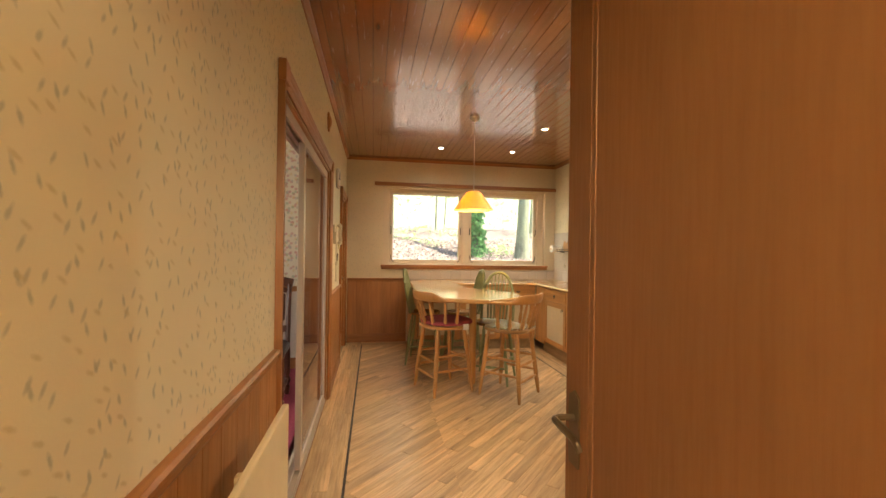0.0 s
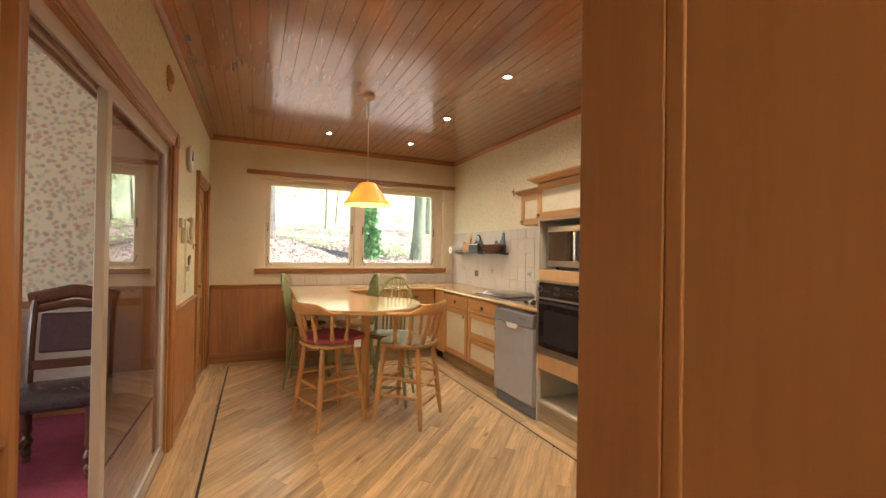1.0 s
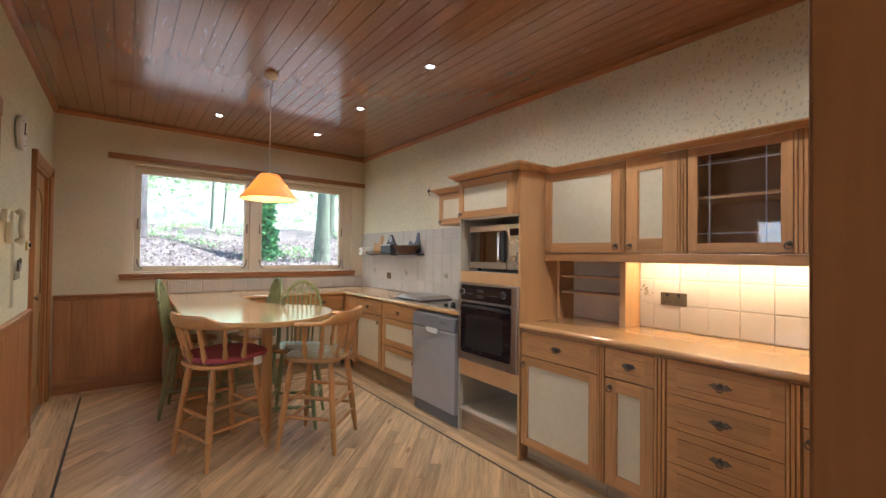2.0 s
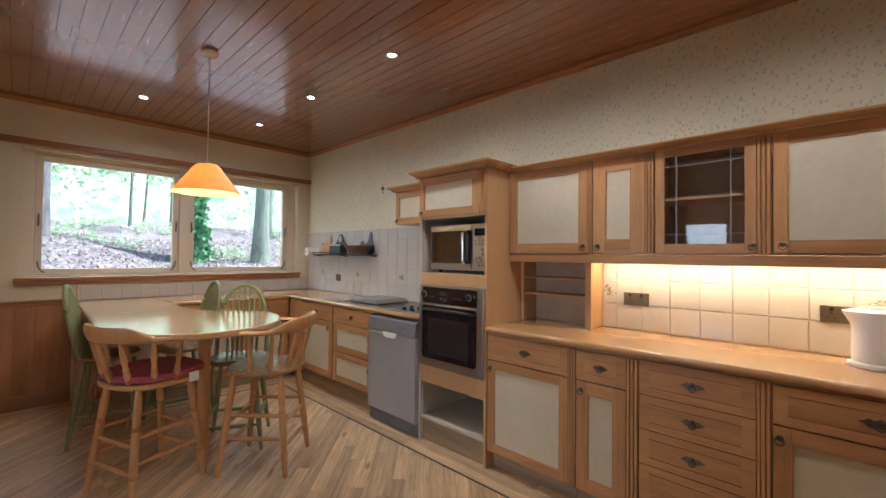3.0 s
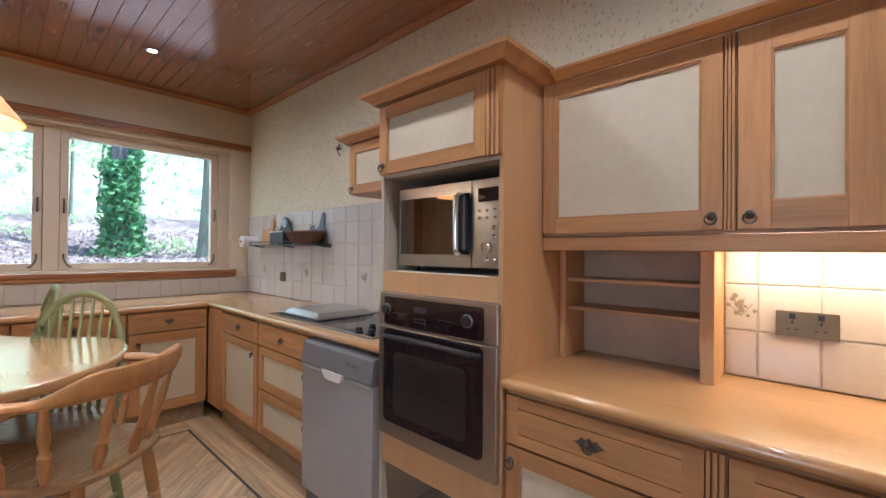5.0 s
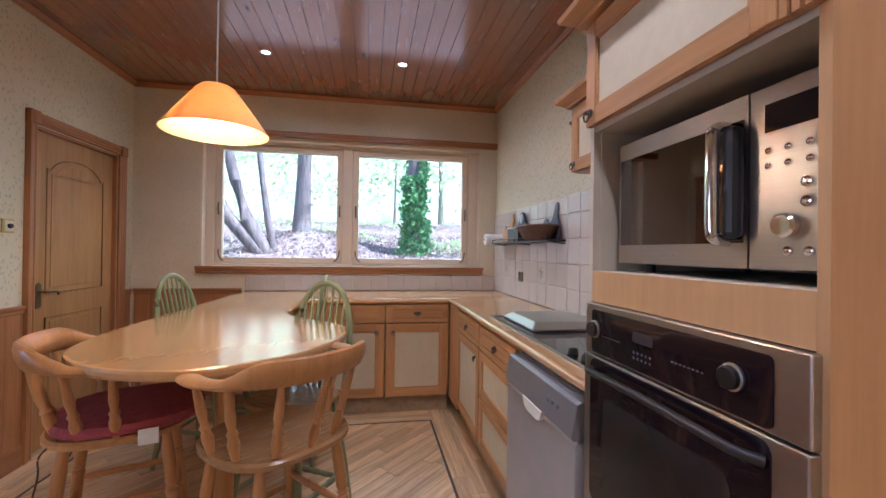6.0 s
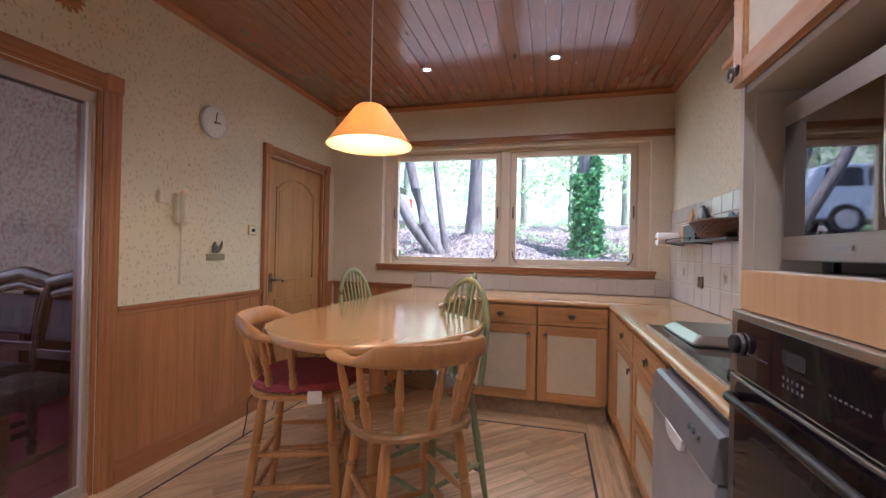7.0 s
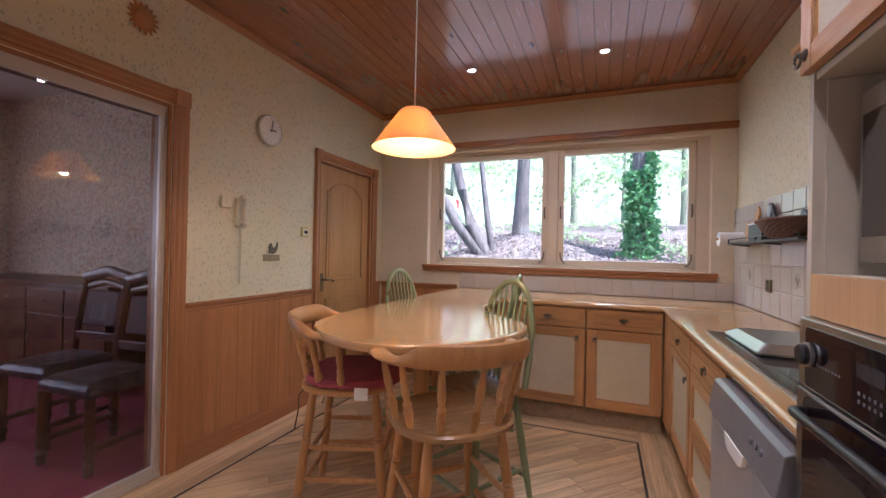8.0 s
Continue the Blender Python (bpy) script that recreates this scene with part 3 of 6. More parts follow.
def foliage(name, a, b):
    s = Shade(name, 0.55)
    geo = s.node("NewGeometry")
    c = s.ramp(geo.outputs["Random Per Island"], (0.0, a), (1.0, b))
    s.colour(c)
    tl = s.node("BsdfTranslucent", Color=c)
    mixer = s.node("MixShader", Fac=0.55)
    s.t.links.new(s.b.outputs[0], mixer.inputs[1])
    s.t.links.new(tl.outputs[0], mixer.inputs[2])
    s.t.links.new(mixer.outputs[0], s.t.nodes["Material Output"].inputs[0])
    return s.m


IVY = foliage("ivy_leaf", (0.1, 0.3, 0.13), (0.3, 0.56, 0.27))
s = Shade("glowing_haze", 1.0)
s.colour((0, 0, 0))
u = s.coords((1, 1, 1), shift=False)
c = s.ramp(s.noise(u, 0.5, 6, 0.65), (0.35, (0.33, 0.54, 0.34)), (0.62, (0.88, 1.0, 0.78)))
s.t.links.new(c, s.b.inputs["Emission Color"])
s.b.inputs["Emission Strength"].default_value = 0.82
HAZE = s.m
LEAF = foliage("beech_leaf", (0.38, 0.53, 0.27), (0.62, 0.75, 0.46))


def height(x, y):
    if y < 9.0:
        return -0.35
    base = float(np.interp(y, (9.0, 9.5, 10.3, 11.3, 12.45, 13.2, 17.0, 20.0, 70.0), (-0.35, -0.1, 0.55, 1.1, 1.22, 1.42, 1.98, 2.3, 4.5)))
    base += 0.42 * math.exp(-((x - 1.95) ** 2 + (y - 12.75) ** 2) / 0.9) + 0.14 * math.exp(-((x - 1.5) ** 2 + (y - 11.35) ** 2) / 0.5)
    return base + 0.12 * noise.noise(Vector((x * 0.5, y * 0.5, 0.0))) + 0.05 * noise.noise(Vector((x * 2.1, y * 2.1, 3.0)))


bm = bmesh.new()
xs = [-60, -40, -26, -18] + [-13 + 0.45 * i for i in range(72)] + [24, 32, 44, 60]
ys = [-50, -20, 0, 5, 9.02] + [9.05 + 0.35 * i for i in range(48)] + [28, 32, 38, 48, 70]
rows = [[bm.verts.new((x, y, height(x, y))) for x in xs] for y in ys]
for a, b in zip(rows, rows[1:]):
    for i in range(len(xs) - 1):
        bm.faces.new((a[i], a[i + 1], b[i + 1], b[i]))
structure("ground", bm, EARTH, "woodland bank of brown leaf litter and moss", "ground", smooth=True)


def leaves(bm, spots, size, rng):
    """Small folded four-point leaves about each spot."""
    for p in spots:
        n = Vector((rng.gauss(0, 1), rng.gauss(0, 1), rng.gauss(0, 1))).normalized()
        t = n.cross(Vector((rng.gauss(0, 1), rng.gauss(0, 1), rng.gauss(0, 1)))).normalized()
        o = n.cross(t)
        k = size * rng.uniform(0.6, 1.3)
        v = [bm.verts.new(p + t * k), bm.verts.new(p + o * k * 0.5 + n * k * 0.12), bm.verts.new(p - t * k), bm.verts.new(p - o * k * 0.5 + n * k * 0.12)]
        bm.faces.new((v[0], v[1], v[2]))
        bm.faces.new((v[0], v[2], v[3]))
    return bm


def tree(label, x, y, r, lean, tall, rng, crown=500, low=3.0, ivy=0.0, spread=2.2, leaf=0.07, bow=1.0, bark=None):
    z = height(x, y)
    t = thing("tree", label, "tree", at=(x, y, z - 0.15))
    pts = [Vector((lean[0] * h ** bow + 0.12 * r * math.sin(3 * h), lean[1] * h, h * tall)) for h in [i / 14 for i in range(15)]]
    rad = [r * (1.35 if i == 0 else 1.06 if i == 1 else 1.0 - 0.6 * i / 14) for i in range(15)]
    q = tube(bmesh.new(), pts, rad, 14)
    for v in q.verts:
        v.co += v.co.normalized() * 0.06 * r * noise.noise(Vector((v.co.x * 6, v.co.y * 6, v.co.z * 2)))
    part("trunk", q, bark or BARK, t, smooth=True)
    tips = []
    for i in range(9):
        q = bmesh.new()
        h = rng.uniform(low / tall, 0.95)
        p = Vector((lean[0] * h ** bow, lean[1] * h, h * tall))
        a = rng.uniform(0, 6.28)
        d = Vector((math.cos(a), math.sin(a), rng.uniform(-0.1, 0.5)))
        length = rng.uniform(0.6, 1.0) * spread
        bend = [p, p + d * length * 0.4, p + d * length * 0.75 + Vector((0, 0, 0.1)), p + d * length + Vector((0, 0, -0.12))]
        tube(q, spline(bend, 4), [r * 0.16 * (1 - 0.8 * k / 12) for k in range(13)], 6)
        tips += spline(bend, 4)[3:]
        part("limb", q, bark or BARK, t, smooth=True)
    if crown:
        spots = []
        for i in range(crown):
            c = rng.choice(tips)
            spots.append(c + Vector((rng.gauss(0, 0.3), rng.gauss(0, 0.3), rng.gauss(0, 0.2))))
        part("crown", leaves(bmesh.new(), spots, leaf, rng), LEAF, t, "fresh light green leaves")
    if ivy:
        spots = []
        for i in range(4600):
            h = rng.uniform(0, ivy)
            a = rng.uniform(0, 6.28)
            if h > ivy * 0.62 and math.cos(a - 0.6) < (h / ivy - 0.62) * 3.2 - 0.4:
                continue
            k = r * 1.02 + abs(rng.gauss(0, 0.055)) * (1.5 - h / ivy) + 0.12 * max(0, 0.5 - h) + 0.025 * math.sin(5 * h + 2 * a)
            f = h / tall
            spots.append(Vector((lean[0] * f + k * math.cos(a), lean[1] * f + k * math.sin(a), h)))
        part("ivy", leaves(bmesh.new(), spots, 0.052, rng), IVY, t, "dense dark green ivy leaves")
    return t


rng = random.Random(4)
tree("tall tree wrapped in dense green ivy on the bank", 3.95, 12.45, 0.15, (-0.1, 0.1), 8.0, rng, 260, 2.6, 2.6)
tree("bare grey-brown trunk of a woodland tree", 1.83, 12.98, 0.14, (0.2, 0.0), 9.0, rng, 120, 4.5)
tree("leaning dark trunk of a woodland tree", 1.56, 11.38, 0.085, (-3.4, 0.3), 8.0, rng, 100, 4.5, bow=0.72)
tree("leaning dark trunk of a woodland tree", 1.6, 11.4, 0.09, (-1.75, 0.2), 8.0, rng, 100, 4.5, bow=0.66)
tree("slim upright woodland tree trunk", 1.7, 11.42, 0.05, (-1.0, 0.6), 8.0, rng, 90, 4.0, bow=0.8)
tree("grey woodland tree trunk with light green leaves", 5.02, 12.0, 0.145, (0.25, 0.1), 9.0, rng, 400, 2.2, bark=PALE_HAZED_BARK)
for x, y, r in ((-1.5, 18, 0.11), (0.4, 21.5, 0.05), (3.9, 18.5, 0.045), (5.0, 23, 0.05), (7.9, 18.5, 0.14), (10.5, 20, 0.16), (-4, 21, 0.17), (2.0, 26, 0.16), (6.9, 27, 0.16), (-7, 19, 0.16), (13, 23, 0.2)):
    tree("distant woodland tree with light green leaves", x, y, r, (rng.uniform(-0.5, 0.5), 0), 9.0, rng, 1500, 1.4, spread=3.2, leaf=0.09, bark=PALE_HAZED_BARK)
bm = bmesh.new()
spots = []
for i in range(110):
    x, y = rng.uniform(-7, 13), rng.uniform(10.6, 26)
    for k in range(45):
        px, py = x + rng.gauss(0, 0.22), y + rng.gauss(0, 0.22)
        spots.append(Vector((px, py, height(px, py) + abs(rng.gauss(0, 0.09)))))
tagged(part("undergrowth", leaves(bm, spots, 0.06, rng), LEAF), "low light green undergrowth on the leaf litter", "undergrowth", kind="stuff")
DEADLEAF = foliage("dead_beech_leaf", (0.14, 0.1, 0.095), (0.66, 0.58, 0.54))
spots = []
for i in range(9000):
    x, y = rng.uniform(-1.5, 6.5), rng.uniform(10.4, 15.0)
    spots.append(Vector((x, y, height(x, y) + rng.uniform(0.0, 0.03))))
tagged(part("leaf_litter", leaves(bmesh.new(), spots, 0.032, rng), DEADLEAF), "scattered dry brown and pale leaves on the bank", "leaf litter", kind="stuff")
# parked car beyond the leaning trunks
CARX, CARY = -2.85, 15.9
car = thing("car", "pale silver-blue estate car parked among the trees", "car", at=(CARX, CARY, height(CARX, CARY) + 0.02))
PAINTWORK = paint("silver_blue_paintwork", (0.5, 0.55, 0.62), 0.22, 0.03, 4, 0.0, 0.3)
RUBBER = paint("tyre_rubber", (0.02, 0.02, 0.021), 0.8)
side = [(-2.05, 0.3), (2.05, 0.3), (2.1, 0.62), (2.06, 0.95), (1.8, 1.42), (1.6, 1.47), (-0.2, 1.47), (-0.5, 1.4), (-1.05, 0.98), (-1.9, 0.84), (-2.1, 0.6)]
upright = Matrix.Translation((0, -0.82, 0)) @ Matrix.Rotation(math.pi / 2, 4, "X") @ Matrix.Diagonal((1, 1, -1, 1))
part("body", prism(bmesh.new(), side, 0.0, 1.64, upright), PAINTWORK, car, bevel=0.05)
for a, b in ((-0.85, 0.1), (0.18, 0.95), (1.03, 1.72)):
    w = [(a, 1.0), (b, 1.0), (b - 0.06 if b > 1 else b, 1.38), (max(a, -0.42), 1.38)]
    part("side_window", prism(bmesh.new(), w, -0.006, 0.004, upright), BLACKGLASS, car, "dark side window")
part("rear_window", B((1.9, 1.96, -0.6, 0.6, 1.0, 1.32)), BLACKGLASS, car, "dark rear window")
for y in (-0.8, 0.66):
    part("tail_light", B((2.0, 2.09, y, y + 0.14, 0.78, 1.05)), paint("red_lens", (0.5, 0.02, 0.02), 0.2) if y < 0 else bpy.data.materials["red_lens"], car, "red tail light", bevel=0.02)
for x in (-1.3, 1.3):
    for y in (-0.84, 0.66):
        wheel = part("wheel", rod(bmesh.new(), (x, y, 0.31), (x, y + 0.18, 0.31), 0.32, n=28), RUBBER, car, "black tyre", bevel=0.02)
        part("rim", rod(bmesh.new(), (x, y - 0.012, 0.31), (x, y + 0.19, 0.31), 0.2, n=20), SILVER, wheel, "silver wheel rim", bevel=0.01)
spots = []
for i in range(340):
    x, y = rng.uniform(-22, 24), rng.uniform(21, 40)
    c = Vector((x, y, height(x, y) + rng.uniform(0.2, 9.0)))
    for k in range(34):
        spots.append(c + Vector((rng.gauss(0, 0.75), rng.gauss(0, 0.5), rng.gauss(0, 0.4))))
tagged(part("woodland_foliage", leaves(bmesh.new(), spots, 0.13, rng), LEAF), "hazy pale green foliage of the wood behind", "foliage", kind="stuff")
# added glowing backdrop: haze of sky and far wood, brightens room and reflections
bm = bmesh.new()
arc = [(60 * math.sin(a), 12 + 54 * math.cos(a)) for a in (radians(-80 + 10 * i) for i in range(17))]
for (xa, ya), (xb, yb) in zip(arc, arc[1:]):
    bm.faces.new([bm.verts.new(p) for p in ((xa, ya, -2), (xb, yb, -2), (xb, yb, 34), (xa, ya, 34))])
structure("backdrop", bm, HAZE, "glowing backdrop painted with white-green haze of sky and far woodland", "sky")

# ---- dining room beyond the sliding door ----
structure("floor_dining", B((-3.2, 1.0, 2.6, 7.5, -0.06, 0.0)), CARPET, "crimson fitted carpet", "carpet")
structure("wall_dining_north", B((-3.2, 0.95, 7.5, 7.62, 0, 2.95)), FLORAL, "cream wall with pink floral wallpaper", "wall")
structure("wall_dining_west", B((-3.32, -3.2, 2.5, 7.62, 0, 0.8), (-3.32, -3.2, 2.5, 3.4, 0.8, 2.95), (-3.32, -3.2, 5.9, 7.62, 0.8, 2.95), (-3.32, -3.2, 3.4, 5.9, 2.1, 2.95)), FLORAL_SIDE, "floral papered wall with an added, unseen window opening", "wall")
structure("wall_dining_south", B((-3.2, 0.95, 2.48, 2.6, 0, 2.95)), FLORAL, "floral papered wall", "wall")
structure("wall_dining_east", B((0.94, 0.949, 2.6, OP0, 0, 2.95), (0.94, 0.949, OP1, 7.5, 0, 2.95), (0.94, 0.949, OP0, OP1, OPZ, 2.95)), FLORAL_SIDE, "floral papered wall beside the sliding door", "wall")
structure("ceiling_dining", B((-3.32, 0.949, 2.48, 7.62, 2.95, 3.05)), PLASTER, "white plaster dining room ceiling", "ceiling")
structure("trim_dining_dado", B((-3.2, 0.94, 7.475, 7.5, 0.88, 0.94), (-3.2, 0.94, 7.48, 7.5, 0, 0.12)), PINE_X, "brown wooden dado rail and skirting", "dado rail")
structure("trim_dining_lower_wall", B((-3.2, 0.94, 7.494, 7.5, 0.121, 0.879)), paint("pale_lower_paper", (0.6, 0.52, 0.45), 0.7, 0.1, 20), "pale plain paper under the dining room dado rail", "wall panel")
# lamp added in the unseen west opening to brighten the dining room
lamp("dining_window_daylight", "AREA", look((-3.26, 4.65, 1.45), (0, 5.2, 0.6)), 20, (0.9, 0.95, 1.0), size=(2.5, 1.3))


def put_box(x0, x1, y0, y1, z0, z1, m):
    bm = box(bmesh.new(), x0, x1, y0, y1, z0, z1)
    bmesh.ops.transform(bm, matrix=m, verts=bm.verts)
    return bm


def dining_chair():
    t = thing("dining_chair", "dark carved wooden dining chair with a black leather seat", "chair", "chairs in the dining room")
    q = bmesh.new()
    lathe(q, [(0.0, 0.42), (0.3, 0.42), (0.315, 0.45), (0.31, 0.49), (0.25, 0.515), (0, 0.525)], pose(0, 0, 0, 0, 0, 45) , 4)
    part("seat", q, LEATHER, t, "worn black leather seat", bevel=0.02)
    prof = [(0.022, 0), (0.026, 0.06), (0.02, 0.08), (0.032, 0.14), (0.018, 0.2), (0.034, 0.3), (0.018, 0.4), (0.03, 0.48), (0.026, 0.52), (0.026, 1)]
    for x, y in ((0.2, 0.2), (0.2, -0.2), (-0.2, 0.2), (-0.2, -0.2)):
        part("leg", spindle(bmesh.new(), (x, y, 0), (x, y, 0.43), prof, 12), DARKWOOD, t, smooth=True)
    for y in (0.2, -0.2):
        part("stretcher", spindle(bmesh.new(), (-0.2, y, 0.14), (0.2, y, 0.14), [(0.014, 0), (0.022, 0.3), (0.014, 0.5), (0.022, 0.7), (0.014, 1)]), DARKWOOD, t, smooth=True)
        part("back_post", tube(bmesh.new(), spline([(-0.2, y, 0.4), (-0.22, y, 0.6), (-0.25, y, 0.85), (-0.3, y, 1.06)]), 0.022, 8), DARKWOOD, t, smooth=True)
    part("crest_rail", tube(bmesh.new(), spline([(-0.3, -0.23, 1.03), (-0.3, -0.1, 1.06), (-0.3, 0, 1.08), (-0.3, 0.1, 1.06), (-0.3, 0.23, 1.03)]), 0.03, 8, 1.5), DARKWOOD, t, smooth=True)
    pad = put_box(-0.02, 0.02, -0.165, 0.165, 0.0, 0.26, Matrix.Translation((-0.243, 0, 0.68)) @ pose(0, 0, 0, 0, -9, 0))
    part("back_pad", pad, BURGUNDY, t, "dark burgundy leather back pad", bevel=0.014)
    part("splat", tube(bmesh.new(), spline([(-0.285, -0.18, 0.965), (-0.288, -0.08, 0.985), (-0.288, 0.0, 1.0), (-0.288, 0.08, 0.985), (-0.285, 0.18, 0.965)]), 0.018, 8, 1.3), DARKWOOD, t, smooth=True)
    part("back_rail", B((-0.235, -0.205, -0.2, 0.2, 0.58, 0.64)), DARKWOOD, t, bevel=0.006)
    return t


ch = dining_chair()
ch.matrix_world = pose(0.53, 6.43, 0, 0, 0, -86)
copy_thing(ch, pose(-0.06, 6.5, 0, 0, 0, -84))
sb = thing("sideboard", "long dark mahogany sideboard against the floral wall", "sideboard")
part("carcass", B((-2.85, -0.45, 7.0, 7.44, 0.1, 0.9)), DARKWOOD, sb)
part("top", B((-2.89, -0.41, 6.97, 7.46, 0.9, 0.93)), DARKWOOD, sb, bevel=0.006)
for i in range(4):
    x0 = -2.82 + i * 0.595
    dr = part("door", B((x0, x0 + 0.57, 6.985, 6.999, 0.14, 0.64)), DARKWOOD, sb, bevel=0.004)
    part("handle", lathe(bmesh.new(), [(0.012, 0), (0.008, 0.012), (0.014, 0.02), (0, 0.026)], between((x0 + 0.06, 6.985, 0.42), (x0 + 0.06, 6.9, 0.42)), 10), BRASSDARK, dr)
    dr = part("drawer", B((x0, x0 + 0.57, 6.985, 6.999, 0.67, 0.87)), DARKWOOD, sb, bevel=0.004)
    part("handle", lathe(bmesh.new(), [(0.012, 0), (0.008, 0.012), (0.014, 0.02), (0, 0.026)], between((x0 + 0.3, 6.985, 0.77), (x0 + 0.3, 6.9, 0.77)), 10), BRASSDARK, dr)
for x, y in ((-2.8, 7.05), (-0.5, 7.05), (-2.8, 7.39), (-0.5, 7.39)):
    part("foot", lathe(bmesh.new(), [(0.03, 0), (0.035, 0.04), (0.025, 0.1)], pose(x, y, 0), 12), DARKWOOD, sb)

# ---- fitted cabinets ----


def frame_map(face, axis):
    """Local (along, out, up) to the world. face 'E': the front looks to -x and along runs down in y; face 'N': it looks to -y and along runs up in x."""
    if axis == "E":
        return Matrix(((0, -1, 0, face), (-1, 0, 0, 0), (0, 0, 1, 0), (0, 0, 0, 1)))
    return Matrix(((1, 0, 0, 0), (0, -1, 0, face), (0, 0, 1, 0), (0, 0, 0, 1)))


def put(bm, m):
    bmesh.ops.transform(bm, matrix=m, verts=bm.verts)
    return bm


def drop_pull(parent, m, a, z, wide=0.085):
    """A pierced backplate with a small ring."""
    q = bmesh.new()
    h = wide / 2
    out = [(-h, 0), (-h * 0.7, 0.006), (-h * 0.5, 0.016), (-h * 0.25, 0.01), (0, 0.02), (h * 0.25, 0.01), (h * 0.5, 0.016), (h * 0.7, 0.006), (h, 0), (h * 0.7, -0.006), (h * 0.5, -0.014), (h * 0.25, -0.01), (0, -0.018), (-h * 0.25, -0.01), (-h * 0.5, -0.014), (-h * 0.7, -0.006)]
    prism(q, out, 0, 0.003, Matrix(((1, 0, 0, a), (0, 0, 1, 0), (0, 1, 0, z), (0, 0, 0, 1))))
    lathe(q, [(0.007, 0), (0.006, 0.012), (0.009, 0.016), (0, 0.02)], Matrix(((1, 0, 0, a), (0, 0, 1, 0), (0, 1, 0, z + 0.004), (0, 0, 0, 1))), 10)
    ring = [(a + 0.013 * math.sin(t), 0.012, z - 0.009 + 0.013 * math.cos(t)) for t in (2 * math.pi * i / 12 for i in range(13))]
    tube(q, ring, 0.0028, 6)
    part("handle", put(q, m), PEWTER, parent, "antique pewter drop handle")


def ring_pull(parent, m, a, z):
    q = bmesh.new()
    lathe(q, [(0.013, 0), (0.012, 0.003), (0.006, 0.006), (0.006, 0.014), (0, 0.017)], Matrix(((1, 0, 0, a), (0, 0, 1, 0), (0, 1, 0, z), (0, 0, 0, 1))), 12)
    ring = [(a + 0.015 * math.sin(t), 0.012, z - 0.01 + 0.015 * math.cos(t)) for t in (2 * math.pi * i / 12 for i in range(13))]
    tube(q, ring, 0.003, 6)
    part("handle", put(q, m), PEWTER, parent, "antique pewter ring handle")


def cab_door(parent, m, a0, a1, z0, z1, rail=0.058, handle=None, glazed=False, mats=None):
    """A framed door: a flat panel or leaded pane set back between two stiles and two rails."""
    mats = mats or (OAK, OAK_Y)
    inner = (a0 + rail - 0.006, a1 - rail + 0.006, 0.006, 0.0105, z0 + rail - 0.006, z1 - rail + 0.006)
    if glazed:
        d = part("door", put(B(inner), m), SMOKED, parent, "leaded glass door")
        d.visible_shadow = False
        for a in (a0 + rail + 0.055, a1 - rail - 0.055):
            part("lead_strip", put(B((a - 0.002, a + 0.002, 0.0045, 0.0125, z0 + rail, z1 - rail)), m), LEAD, d)
        for z in (z0 + rail + 0.05, z1 - rail - 0.05):
            part("lead_strip", put(B((a0 + rail, a1 - rail, 0.005, 0.012, z - 0.002, z + 0.002)), m), LEAD, d)
    else:
        d = part("door", put(B(inner), m), CREAM, parent, "oak-framed door with a plain cream panel")
        e = 0.006
        for b in ((a0 + rail, a0 + rail + e, z0 + rail, z1 - rail), (a1 - rail - e, a1 - rail, z0 + rail, z1 - rail), (a0 + rail + e, a1 - rail - e, z0 + rail, z0 + rail + e), (a0 + rail + e, a1 - rail - e, z1 - rail - e, z1 - rail)):
            part("bead", put(B((b[0], b[1], 0.0103, 0.0165, b[2], b[3])), m), mats[1], d)
    for p0, p1 in ((a0 + 0.002, a0 + rail), (a1 - rail, a1 - 0.002)):
        part("stile", put(B((p0, p1, 0, 0.02, z0 + 0.002, z1 - 0.002)), m), mats[0], d, bevel=0.0025)
    for r0, r1 in ((z0 + 0.002, z0 + rail), (z1 - rail, z1 - 0.002)):
        part("rail", put(B((a0 + rail, a1 - rail, 0, 0.0193, r0, r1)), m), mats[1], d)
    if handle:
        ring_pull(d, m @ Matrix.Translation((0, 0.02, 0)), *handle)
    return d


def cab_drawer(parent, m, a0, a1, z0, z1, wide=0.085, mat=None):
    mat = mat or OAK_Y
    d = part("drawer", put(B((a0 + 0.002, a1 - 0.002, 0, 0.0145, z0 + 0.002, z1 - 0.002)), m), mat, parent)
    e = min(0.04, (z1 - z0) * 0.26)
    side = 0.05
    for b in ((a0 + 0.002, a0 + side, z0 + 0.002, z1 - 0.002), (a1 - side, a1 - 0.002, z0 + 0.002, z1 - 0.002)):
        part("end", put(B((b[0], b[1], 0.0145, 0.02, b[2], b[3])), m), mat, d)
    for z2, z3 in ((z0 + 0.002, z0 + e - 0.0022), (z0 + e + 0.0022, z1 - e - 0.0022), (z1 - e + 0.0022, z1 - 0.002)):
        part("strip", put(B((a0 + side, a1 - side, 0.0145, 0.02, z2, z3)), m), mat, d)
    drop_pull(d, m @ Matrix.Translation((0, 0.02, 0)), (a0 + a1) / 2, (z0 + z1) / 2, wide)
    return d


def pilaster(name, m, a0, a1, z0, z1, parent):
    """A strip with three deep flutes."""
    prof = [(a0 + 0.001, 0)]
    n = 3
    step = (a1 - a0 - 0.002) / n
    for i in range(n):
        p = a0 + 0.001 + i * step
        prof += [(p, 0.02), (p + step * 0.62, 0.02), (p + step * 0.7, 0.008), (p + step * 0.92, 0.008)]
    prof += [(a1 - 0.001, 0.02), (a1 - 0.001, 0)]
    return part(name, put(prism(bmesh.new(), prof, z0, z1), m), OAK, parent)


